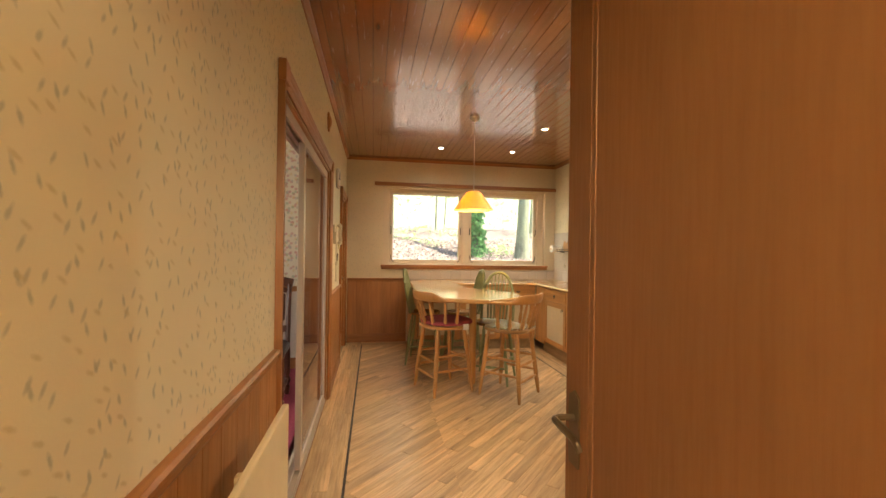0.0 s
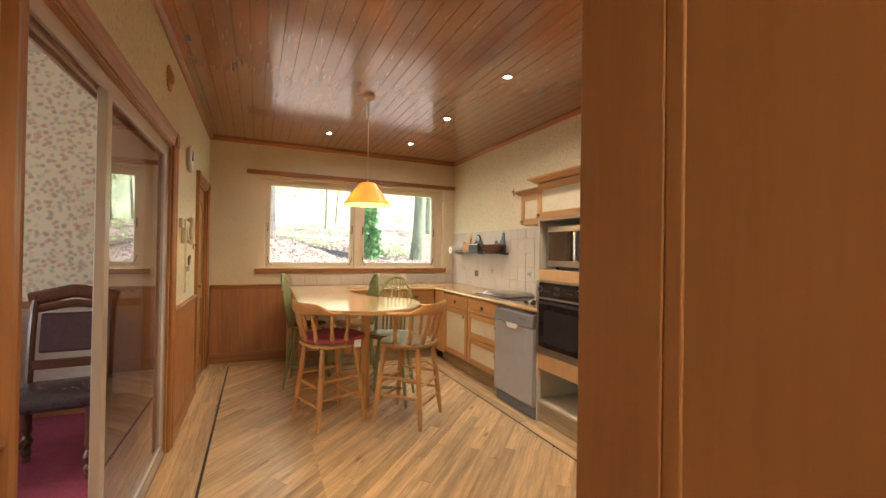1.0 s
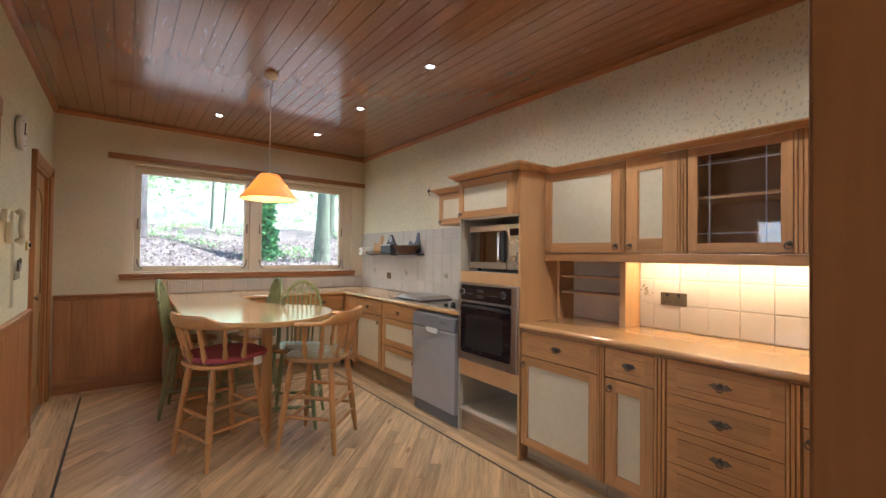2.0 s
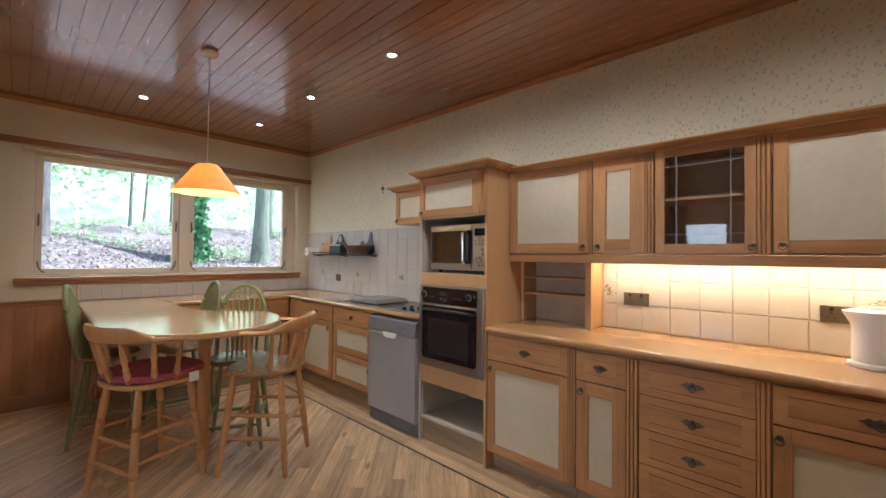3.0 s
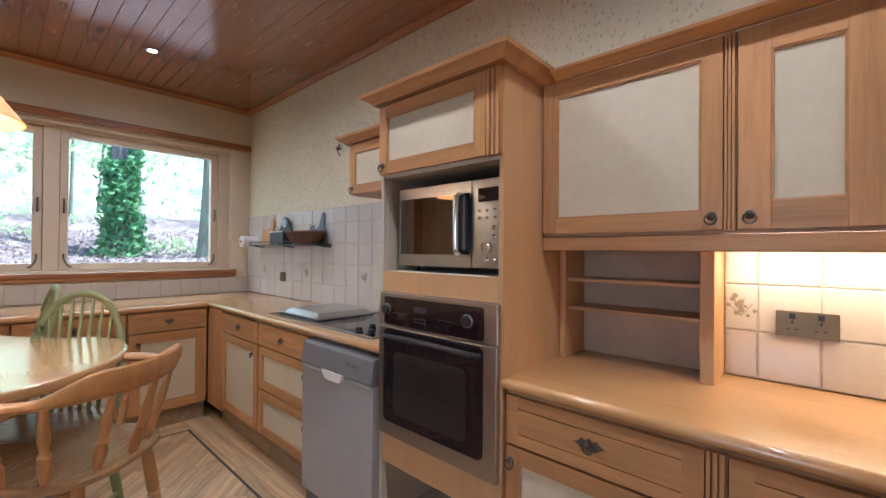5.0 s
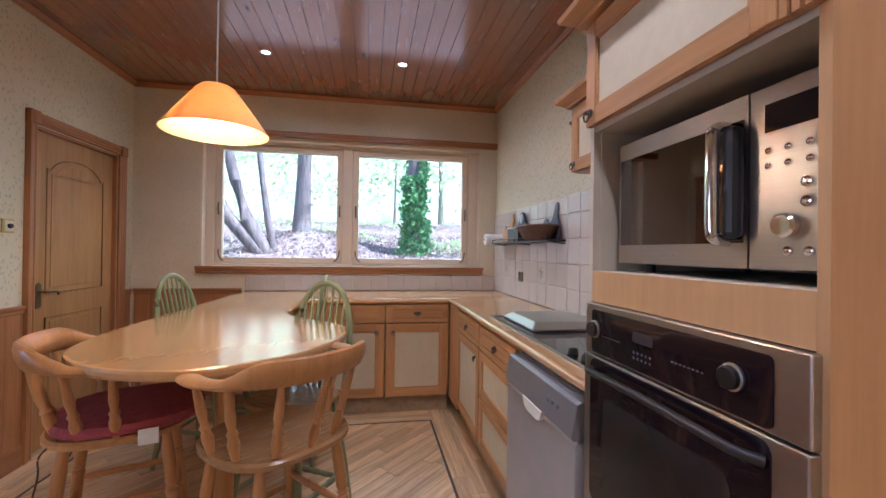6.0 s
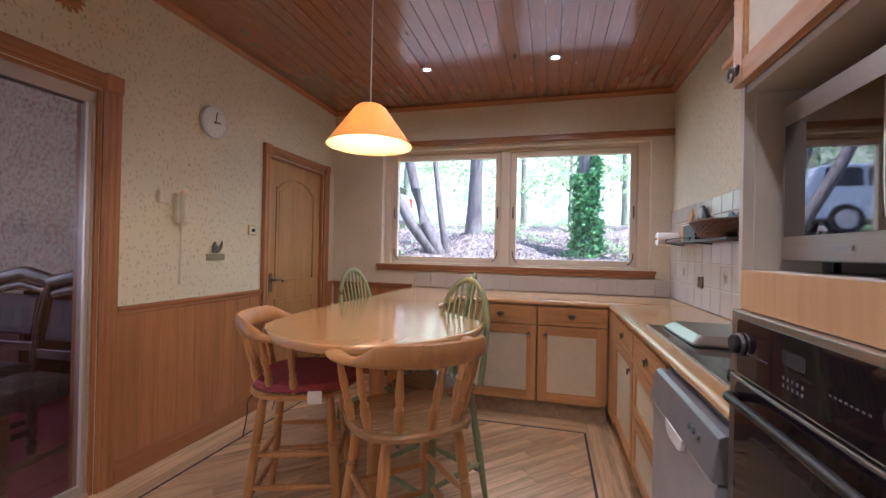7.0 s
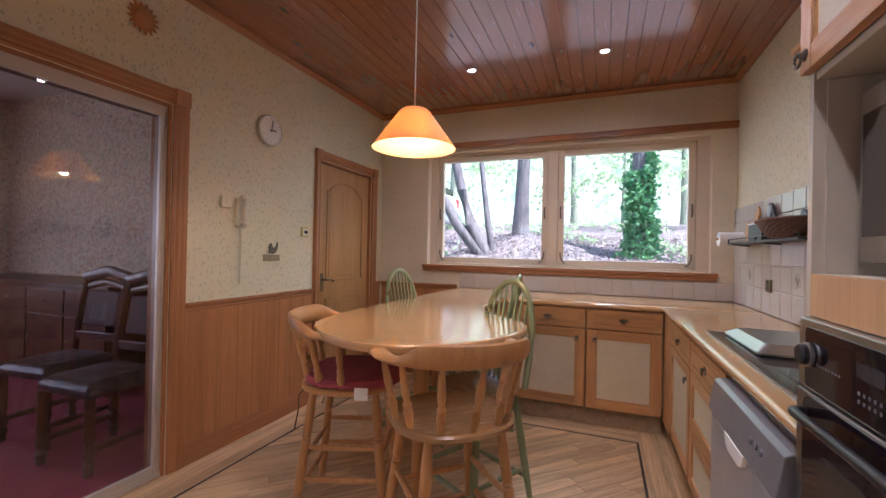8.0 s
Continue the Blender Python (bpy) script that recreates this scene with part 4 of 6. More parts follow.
ME = frame_map(3.80, "E")
PL = 0.165
TOPZ, UND = 0.925, 0.885


def base_unit(label, y1, y0, m=None, face="E"):
    """The carcass of a base unit between two places along the east wall."""
    t = thing("base_cabinet", label, "cabinet", "fitted kitchen cabinets")
    part("carcass", B((3.802, 4.36, y0 + 0.001, y1 - 0.001, PL, UND)), CARCASS, t)
    part("plinth", B((3.86, 3.875, y0 + 0.001, y1 - 0.001, 0.0, PL)), GREYWOOD, t, "worn grey-brown plinth board")
    return t


label = "honey oak base cabinet with a cream panelled door and a drawer"
u1 = base_unit(label, 5.275, 4.68)
cab_drawer(u1, ME, -5.266, -4.7, 0.715, 0.875, 0.09)
cab_door(u1, ME, -5.266, -4.7, 0.118, 0.71, 0.052, (-5.245, 0.66))
pilaster("pilaster", ME, -4.7, -4.655, 0.118, 0.875, u1)
u2 = base_unit("narrow honey oak base cabinet with a cream panelled door", 4.68, 4.345)
cab_drawer(u2, ME, -4.655, -4.385, 0.715, 0.875, 0.085)
cab_door(u2, ME, -4.655, -4.385, 0.118, 0.71, 0.066, (-4.625, 0.66))
pilaster("pilaster", ME, -4.385, -4.325, 0.118, 0.875, u2)
u3 = base_unit("honey oak drawer unit with four drawers", 4.345, 3.835)
for i in range(4):
    cab_drawer(u3, ME, -4.325, -3.86, 0.88 - 0.168 * (i + 1) if i < 3 else 0.118, 0.88 - 0.168 * i, 0.1)
pilaster("pilaster", ME, -3.86, -3.808, 0.118, 0.875, u3)
u4 = base_unit(label, 3.835, 3.2)
cab_drawer(u4, ME, -3.808, -3.2, 0.715, 0.875, 0.12)
cab_door(u4, ME, -3.808, -3.2, 0.118, 0.71, 0.06, (-3.785, 0.66))
u5 = base_unit(label, 3.2, 2.625)
cab_drawer(u5, ME, -3.2, -2.63, 0.715, 0.875, 0.1)
cab_door(u5, ME, -3.2, -2.63, 0.118, 0.71, 0.06, (-3.17, 0.66))
# far part of the run, towards the window
v1 = base_unit("honey oak base cabinet with a drawer and two short cream panels", 7.165, 6.525)
cab_drawer(v1, ME, -7.155, -6.535, 0.735, 0.875, 0.06)
cab_door(v1, ME, -7.155, -6.535, 0.46, 0.73, 0.052, (-6.56, 0.66))
cab_door(v1, ME, -7.155, -6.535, PL + 0.01, 0.455, 0.052, (-6.56, 0.38))
v2 = base_unit(label, 7.98, 7.165)
cab_drawer(v2, ME, -7.78, -7.175, 0.735, 0.875, 0.06)
cab_door(v2, ME, -7.78, -7.175, PL + 0.01, 0.73, 0.056, (-7.25, 0.66))
part("corner_post", B((3.782, 3.802, 7.79, 8.08, PL - 0.03, UND)), OAK, v2)
MN = frame_map(8.105, "N")


def north_unit(label, x0, x1):
    t = thing("base_cabinet", label, "cabinet", "fitted kitchen cabinets")
    part("carcass", B((x0 + 0.001, x1 - 0.001, 8.107, 8.76, PL, UND)), CARCASS, t)
    part("plinth", B((x0 + 0.001, x1 - 0.001, 8.16, 8.175, 0, PL)), GREYWOOD, t, "worn grey-brown plinth board")
    return t


XX = (OAK, OAK_X)
for x0, x1, hx in ((3.268, 3.77, 3.325), (2.7, 3.258, 3.195), (2.05, 2.69, 2.09)):
    nu = north_unit(label, x0 - 0.01, x1 + 0.01)
    cab_drawer(nu, MN, x0, x1, 0.735, 0.878, 0.075, OAK_X)
    cab_door(nu, MN, x0, x1, 0.145, 0.73, 0.068, (hx, 0.66), mats=XX)
part("end_panel", B((2.022, 2.04, 8.1, 8.755, 0.0, UND)), CARCASS, nu)

# worktops
wt = thing("worktop", "pale beech worktop with a rounded front edge", "worktop")


def bullnose(bm, a, b, out, back, z0=UND + 0.002, z1=TOPZ):
    h = (z1 - z0) / 2
    prof = [(-back, 0)] + [(h * math.sin(t) - h, h - h * math.cos(t)) for t in (math.pi * i / 8 for i in range(9))] + [(-back, z1 - z0)]
    a, b, out = Vector((*a, z0)), Vector((*b, z0)), Vector(out)
    return moulding(bm, prof, a, b, out)


part("slab", bullnose(bmesh.new(), (3.768, 2.625), (3.768, 5.278), (-1, 0, 0), 0.596), WORKTOP, wt, smooth=True)
wt2 = thing("worktop", "pale beech corner worktop round the hob", "worktop")
part("slab", bullnose(bmesh.new(), (3.768, 5.916), (3.768, 8.062), (-1, 0, 0), 0.596), WORKTOP, wt2, smooth=True)
part("slab", bullnose(bmesh.new(), (2.64, 8.064), (4.364, 8.064), (0, -1, 0), 0.7), WORKTOP, wt2, smooth=True)

# breakfast bar that grows out of the worktop and ends in a rounded tongue
edge = spline([(2.02, 8.764, 0), (2.01, 8.2, 0), (1.99, 7.4, 0), (1.98, 6.85, 0), (2.05, 6.5, 0), (2.28, 6.27, 0), (2.58, 6.2, 0), (2.84, 6.34, 0), (3.0, 6.6, 0), (3.035, 6.86, 0), (2.98, 7.0, 0), (2.86, 7.12, 0), (2.72, 7.28, 0), (2.65, 7.42, 0), (2.64, 7.6, 0), (2.638, 8.0, 0), (2.638, 8.764, 0)], 5)
bar = thing("breakfast_bar", "pale beech breakfast bar with a rounded end on one leg", "table")
part("tabletop", prism(bmesh.new(), [(p.x, p.y) for p in edge], UND + 0.002, TOPZ), WORKTOP, bar, bevel=0.012)
part("leg", lathe(bmesh.new(), [(0.036, 0), (0.038, 0.01), (0.038, UND - 0.02), (0.05, UND - 0.018), (0.05, UND + 0.001)], pose(2.53, 6.72, 0), 20), BEECH, bar, smooth=True)

# tall oven housing
th = thing("oven_housing", "tall beech oven housing with an open shelf below", "cabinet", "fitted kitchen cabinets")
TY0, TY1, TX = 5.272, 5.912, 3.772
part("side", B((TX, 4.365, TY0, TY0 + 0.018, 0, 1.968)), CARCASS, th)
part("side", B((TX, 4.365, TY1 - 0.018, TY1, 0, 1.968)), MELAMINE, th, "cream melamine side panel")
part("back", B((4.345, 4.364, TY0 + 0.018, TY1 - 0.018, 0, 1.968)), CARCASS, th)
for z0, z1 in ((1.953, 1.968), (1.655, 1.673), (1.239, 1.257), (0.568, 0.583), (0.165, 0.183)):
    part("shelf", B((TX + 0.004, 4.344, TY0 + 0.0185, TY1 - 0.0185, z0, z1)), MELAMINE, th, "cream melamine shelf")
for z0, z1 in ((1.258, 1.654), (0.184, 0.567)):
    part("lining", B((TX + 0.022, 4.344, TY1 - 0.0215, TY1 - 0.0183, z0, z1)), MELAMINE, th, "cream melamine side lining")
    part("lining", B((TX + 0.022, 4.344, TY0 + 0.0183, TY0 + 0.0215, z0, z1)), MELAMINE, th, "cream melamine side lining")
    part("lining", B((4.3415, 4.3445, TY0 + 0.022, TY1 - 0.022, z0, z1)), MELAMINE, th, "cream melamine back lining")
part("filler", B((TX, TX + 0.018, TY0 + 0.0185, TY1 - 0.0185, 1.17, 1.256)), CARCASS, th)
part("filler", B((TX + 0.003, TX + 0.02, TY0 + 0.0185, TY1 - 0.0185, 0.44, 0.567)), CARCASS, th)
part("plinth", B((TX + 0.03, TX + 0.045, TY0 + 0.0185, TY1 - 0.0185, 0.0, 0.164)), GREYWOOD, th, "worn grey-brown plinth board")
MT = frame_map(TX, "E")
cab_door(th, MT, -TY1 + 0.004, -TY0 - 0.062, 1.668, 1.962, 0.05, (-TY1 + 0.03, 1.705))
pilaster("pilaster", MT, -TY0 - 0.062, -TY0 - 0.002, 1.668, 1.962, th)
CROWN = [(0, 0), (0.018, 0), (0.022, 0.008), (0.04, 0.02), (0.058, 0.029), (0.062, 0.043), (0, 0.043)]


def crown(parent, x_front, x_back, y0, y1, z, name="cornice"):
    q = bmesh.new()
    n = len(CROWN)
    path = [(x_back, y0, 0, -1), (x_front, y0, -1, -1), (x_front, y1, -1, 1), (x_back, y1, 0, 1)]
    rows = [[q.verts.new((x + o * sx, y + o * sy, z + up)) for o, up in CROWN] for x, y, sx, sy in path]
    for a, b in zip(rows, rows[1:]):
        for k in range(n - 1):
            q.faces.new((a[k], a[k + 1], b[k + 1], b[k]))
    q.faces.new([r[-2] for r in rows] )
    q.faces.new([r[0] for r in rows][::-1])
    part(name, q, OAK_Y, parent)


crown(th, TX - 0.02, 4.365, TY0, TY1, 1.969)

# wall units
MW = frame_map(4.04, "E")


def wall_unit(label, y1, y0, open_front=False):
    t = thing("wall_cabinet", label, "cabinet", "fitted kitchen cabinets")
    part("side", B((4.042, 4.366, y0 + 0.001, y0 + 0.016, 1.4, 1.968)), CARCASS, t)
    part("side", B((4.042, 4.366, y1 - 0.016, y1 - 0.001, 1.4, 1.968)), CARCASS, t)
    part("base", B((4.042, 4.366, y0 + 0.016, y1 - 0.016, 1.4, 1.416)), CARCASS, t)
    part("top", B((4.042, 4.366, y0 + 0.016, y1 - 0.016, 1.952, 1.968)), CARCASS, t)
    part("back", B((4.35, 4.366, y0 + 0.016, y1 - 0.016, 1.416, 1.952)), CARCASS, t)
    if open_front:
        part("shelf", B((4.075, 4.349, y0 + 0.017, y1 - 0.017, 1.69, 1.706)), CARCASS, t)
    return t


wlabel = "honey oak wall cabinet with a cream panelled door"
w1 = wall_unit(wlabel, 5.27, 4.68)
cab_door(w1, MW, -5.268, -4.7, 1.408, 1.964, 0.056, (-4.73, 1.45))
pilaster("pilaster", MW, -4.7, -4.67, 1.408, 1.964, w1)
w2 = wall_unit("narrow honey oak wall cabinet with a cream panel", 4.68, 4.36)
cab_door(w2, MW, -4.67, -4.375, 1.408, 1.964, 0.075, (-4.64, 1.45))
pilaster("pilaster", MW, -4.375, -4.325, 1.408, 1.964, w2)
w3 = wall_unit("honey oak wall cabinet with a leaded glass door", 4.36, 3.845, True)
cab_door(w3, MW, -4.325, -3.882, 1.408, 1.964, 0.048, (-3.9, 1.45), glazed=True)
pilaster("pilaster", MW, -3.882, -3.826, 1.408, 1.964, w3)
w4 = wall_unit(wlabel, 3.845, 3.2)
cab_door(w4, MW, -3.826, -3.205, 1.408, 1.964, 0.052, (-3.79, 1.45))
w5 = wall_unit(wlabel, 3.2, 2.64)
cab_door(w5, MW, -3.195, -2.645, 1.408, 1.964, 0.062, (-3.16, 1.45))
part("cornice", moulding(bmesh.new(), [(o, u * 0.62) for o, u in CROWN], (4.022, 2.64, 1.9645), (4.022, 5.209, 1.9645), (-1, 0, 0)), OAK_Y, w4)
part("light_pelmet", B((4.028, 4.046, 2.64, 5.27, 1.348, 1.398)), OAK_Y, w4, bevel=0.004)
w6 = thing("wall_cabinet", "small honey oak wall cabinet with a cream panelled door", "cabinet", "fitted kitchen cabinets")
part("carcass", B((4.042, 4.366, 5.916, 6.52, 1.665, 1.955)), CARCASS, w6)
cab_door(w6, MW, -6.518, -5.92, 1.665, 1.954, 0.05, (-6.49, 1.7))
crown(w6, 4.024, 4.365, 5.99, 6.52, 1.957)
q = bmesh.new()
lathe(q, [(0.006, 0), (0.012, 0.012), (0.007, 0.022), (0.012, 0.034), (0, 0.046)], between((4.366, 7.135, 2.1), (4.3, 7.135, 2.1)), 12)
tube(q, [(4.36, 7.135, 2.05), (4.34, 7.135, 2.08), (4.352, 7.135, 2.13)], 0.005, 6)
tagged(part("wall_hook", q, PEWTER, smooth=True), "small dark metal hook on the wallpaper", "hook")

# open plate rack on the worktop
pr = thing("plate_rack", "open beech rack with two shelves on the worktop", "shelf")
part("side", B((4.17, 4.36, 4.745, 4.785, TOPZ + 0.001, 1.399)), CARCASS, pr, bevel=0.002)
part("side", B((4.17, 4.36, 5.247, 5.269, TOPZ + 0.001, 1.399)), CARCASS, pr, bevel=0.002)
for z in (1.115, 1.228):
    part("shelf", B((4.19, 4.355, 4.786, 5.246, z, z + 0.014)), CARCASS, pr, bevel=0.002)
part("back", B((4.345, 4.355, 4.786, 5.246, TOPZ + 0.001, 1.114)), paint("brown_back_panel", (0.55, 0.4, 0.26), 0.6), pr)
part("back", B((4.345, 4.354, 4.786, 5.246, 1.13, 1.227)), bpy.data.materials["brown_back_panel"], pr)
part("back", B((4.345, 4.354, 4.786, 5.246, 1.243, 1.399)), bpy.data.materials["brown_back_panel"], pr)

# strip light under the wall units
sl = thing("strip_light", "warm fluorescent strip light under the wall cabinets", "lamp")
part("housing", B((4.22, 4.26, 3.0, 4.74, 1.382, 1.399)), WHITE, sl)
part("tube", rod(bmesh.new(), (4.24, 3.03, 1.37), (4.24, 4.71, 1.37), 0.011), TUBE, sl, smooth=True)
lamp("strip_light_glow", "AREA", Matrix.Translation((4.24, 3.87, 1.352)) @ pose(0, 0, 0, 0, -10, 0), 2.2, (1.0, 0.71, 0.35), size=(0.04, 1.7))

# ---- lamps ----
pd = thing("pendant_lamp", "amber cone pendant lamp hanging over the breakfast bar", "lamp")
PX, PY = 2.503, 6.64
part("ceiling_rose", lathe(bmesh.new(), [(0.05, CZ - 0.001), (0.052, CZ - 0.02), (0.04, CZ - 0.032), (0.012, CZ - 0.04), (0.006, CZ - 0.05)], pose(PX, PY, 0), 20), WHITE, pd, smooth=True)
part("cord", rod(bmesh.new(), (PX, PY, 1.99), (PX, PY, CZ - 0.045), 0.0035, n=8), WHITE, pd)
SB, ST, RB, RT = 1.783, 1.973, 0.205, 0.062
part("shade", lathe(bmesh.new(), [(RB, SB), (RT + 0.014, ST - 0.012), (RT, ST), (0.012, ST + 0.004), (0.012, ST), (RT - 0.004, ST - 0.004), (RT + 0.01, ST - 0.016), (RB - 0.004, SB), (RB, SB)], pose(PX, PY, 0), 40), SHADE, pd, "amber fabric cone shade", smooth=True)
part("lampholder", lathe(bmesh.new(), [(0.016, 1.93), (0.018, 1.96), (0.01, 1.99)], pose(PX, PY, 0), 14), WHITE, pd, smooth=True)
part("bulb", lathe(bmesh.new(), [(0, 1.838), (0.02, 1.844), (0.03, 1.866), (0.026, 1.894), (0.014, 1.93), (0, 1.932)], pose(PX, PY, 0), 16), LAMPBULB, pd, smooth=True)
lamp("pendant_glow", "POINT", pose(PX, PY, 1.822), 5.5, (1.0, 0.74, 0.42), radius=0.03)

hl = thing("hall_lamp", "white glass globe lamp on the hall ceiling", "lamp")
part("globe", lathe(bmesh.new(), [(0.0, 2.34), (0.06, 2.35), (0.1, 2.39), (0.1, 2.43), (0.05, 2.47), (0.05, 2.499)], pose(1.45, 1.7, 0), 24), LAMPBULB, hl, smooth=True)

# last spot is unseen, added in row spacing to brighten the near end
SPOTS = ((2.37, 7.95), (3.36, 7.95), (3.36, 6.872), (3.36, 5.775), (3.36, 4.69), (3.36, 3.6))
for i, (x, y) in enumerate(SPOTS):
    t = thing("downlight", "small recessed halogen ceiling spotlight, lit", "lamp", "ceiling spotlights")
    part("bezel", lathe(bmesh.new(), [(0.026, CZ - 0.001), (0.042, CZ - 0.001), (0.043, CZ - 0.006), (0.036, CZ - 0.009), (0.028, CZ - 0.005), (0.026, CZ - 0.001)], pose(x, y, 0), 24), CHROME, t, smooth=True)
    part("bulb", lathe(bmesh.new(), [(0.026, CZ - 0.003), (0.018, CZ - 0.007), (0, CZ - 0.009)], pose(x, y, 0), 20), BULB, t, smooth=True)
    lamp("downlight_glow", "SPOT", look((x, y, CZ - 0.02), (x, y + 0.001, 0)), 12 if y < 6 else 7.5, (1.0, 0.93, 0.84), radius=0.03, spot=(radians(166), 0.9))

# ---- built-in oven ----
ov = thing("built_in_oven", "stainless steel built-in oven with a black glass door", "oven")
OY0, OY1, OZ0, OZ1 = 5.282, 5.896, 0.572, 1.168
part("body", B((3.785, 4.3, OY0 + 0.02, OY1 - 0.02, 0.585, 1.166)), DARKGREY, ov)


def rounded(a0, a1, b0, b1, r, n=5):
    pts = []
    for cx, cy, t0 in ((a1 - r, b0 + r, -90), (a1 - r, b1 - r, 0), (a0 + r, b1 - r, 90), (a0 + r, b0 + r, 180)):
        for i in range(n + 1):
            t = radians(t0 + 90 * i / n)
            pts.append((cx + r * math.cos(t), cy + r * math.sin(t)))
    return pts


def face_prism(y0, y1, z0, z1, x0, x1, r):
    """A rounded plate that faces -x, from x0 (front) to x1."""
    return prism(bmesh.new(), rounded(y0, y1, z0, z1, r), x0, x1, Matrix(((0, 0, 1, 0), (1, 0, 0, 0), (0, 1, 0, 0), (0, 0, 0, 1))))


part("fascia", face_prism(OY0, OY1, 1.03, OZ1, 3.755, 3.778, 0.004), STEEL, ov, bevel=0.003)
part("control_glass", face_prism(OY0 + 0.055, OY1 - 0.035, 1.036, 1.152, 3.7525, 3.7555, 0.012), BLACKGLASS, ov)
for y in (5.838, 5.405):
    q = bmesh.new()
    lathe(q, [(0.022, 0), (0.022, 0.006), (0.02, 0.008), (0.02, 0.017), (0.017, 0.02), (0, 0.021)], between((3.7524, y, 1.1), (3.7, y, 1.1)), 20)
    k = part("knob", q, BLACK, ov, smooth=True)
    part("ring", lathe(bmesh.new(), [(0.0202, 0.001), (0.024, 0.002), (0.024, 0.007), (0.0202, 0.0085)], between((3.7524, y, 1.1), (3.7, y, 1.1)), 20), STEEL, k, smooth=True)
part("display", face_prism(5.61, 5.68, 1.1, 1.125, 3.7515, 3.7524, 0.006), polished("dark_display", (0.05, 0.045, 0.05), 0.08), ov)
for y in (5.47, 5.73):
    q = bmesh.new()
    for i in range(8):
        box(q, 3.7517, 3.7524, y + 0.011 * i, y + 0.006 + 0.011 * i, 1.085, 1.088)
    part("scale_marks", q, MARKS, ov)["kind"] = "stuff"
q = bmesh.new()
for i in range(5):
    for j in range(2):
        box(q, 3.7517, 3.7524, 5.615 + 0.014 * i, 5.621 + 0.014 * i, 1.06 + 0.013 * j, 1.066 + 0.013 * j)
part("touch_marks", q, MARKS, ov)["kind"] = "stuff"
od = part("door", face_prism(OY0, OY1, OZ0, 1.026, 3.752, 3.776, 0.004), STEEL, ov, bevel=0.003)
part("window", face_prism(OY0 + 0.055, OY1 - 0.035, OZ0 + 0.06, 1.02, 3.7495, 3.7525, 0.025), BLACKGLASS, od)
part("inner_window", face_prism(OY0 + 0.125, OY1 - 0.1, OZ0 + 0.1, 0.93, 3.748, 3.7496, 0.03), paint("grey_oven_glass", (0.03, 0.026, 0.026), 0.1, 0.1), od)
q = bmesh.new()
tube(q, spline([(3.75, OY1 - 0.045, 0.985), (3.722, OY1 - 0.075, 0.992), (3.716, OY1 - 0.13, 0.996), (3.716, (OY0 + OY1) / 2, 0.998), (3.716, OY0 + 0.15, 0.996), (3.722, OY0 + 0.095, 0.992), (3.75, OY0 + 0.065, 0.985)]), 0.0095, 10)
part("handle", q, BLACK, od, "glossy dark bar handle", smooth=True)

# ---- microwave in its niche ----
mw = thing("microwave", "stainless steel microwave with a dark mirrored door", "microwave")
MX, MY0, MY1, MZ0, MZ1 = 3.835, 5.318, 5.862, 1.28, 1.61
part("body", B((MX + 0.02, 4.28, MY0 + 0.004, MY1 - 0.004, MZ0, MZ1)), DARKGREY, mw)
md = part("door", B((MX - 0.001, MX + 0.019, MY0 + 0.142, MY1, MZ0 + 0.002, MZ1 - 0.002)), STEEL, mw)
part("window", B((MX - 0.004, MX - 0.0005, MY0 + 0.15, MY1 - 0.012, MZ0 + 0.05, MZ1 - 0.047)), MIRRORGLASS, md, "dark mirrored glass")
q = bmesh.new()
tube(q, spline([(MX - 0.002, MY0 + 0.185, MZ0 + 0.055), (MX - 0.035, MY0 + 0.18, MZ0 + 0.06), (MX - 0.042, MY0 + 0.18, MZ0 + 0.09), (MX - 0.042, MY0 + 0.18, MZ1 - 0.09), (MX - 0.035, MY0 + 0.18, MZ1 - 0.06), (MX - 0.002, MY0 + 0.185, MZ1 - 0.055)]), 0.013, 10)
part("handle", q, CHROME, md, "polished chrome bar handle", smooth=True)
part("grip", B((MX - 0.034, MX - 0.002, MY0 + 0.143, MY0 + 0.172, MZ0 + 0.058, MZ1 - 0.058)), BLACK, md, "glossy black hand grip", bevel=0.012)
part("badge", B((MX - 0.0035, MX - 0.0018, MY0 + 0.33, MY0 + 0.375, MZ0 + 0.02, MZ0 + 0.028)), LEAD, md)
cp = part("control_panel", B((MX - 0.001, MX + 0.019, MY0, MY0 + 0.139, MZ0 + 0.002, MZ1 - 0.002)), STEEL, mw, bevel=0.002)
part("display", B((MX - 0.003, MX - 0.0008, MY0 + 0.018, MY0 + 0.108, MZ1 - 0.085, MZ1 - 0.035)), BLACKGLASS, cp)
for r, (z, n, rad) in enumerate(((MZ1 - 0.118, 3, 0.006), (MZ1 - 0.145, 3, 0.006), (MZ1 - 0.182, 1, 0.009), (MZ1 - 0.214, 1, 0.009), (MZ0 + 0.035, 2, 0.008))):
    for i in range(n):
        y = MY0 + 0.03 + 0.035 * i if n > 1 else MY0 + 0.035
        part("button", lathe(bmesh.new(), [(rad, 0), (rad, 0.004), (rad * 0.6, 0.006), (0, 0.0065)], between((MX - 0.001, y, z), (MX - 0.1, y, z)), 10), CHROME, cp, smooth=True)
part("dial", lathe(bmesh.new(), [(0.021, 0), (0.021, 0.014), (0.017, 0.019), (0, 0.02)], between((MX - 0.001, MY0 + 0.065, MZ0 + 0.078), (MX - 0.1, MY0 + 0.065, MZ0 + 0.078)), 20), CHROME, cp, smooth=True)
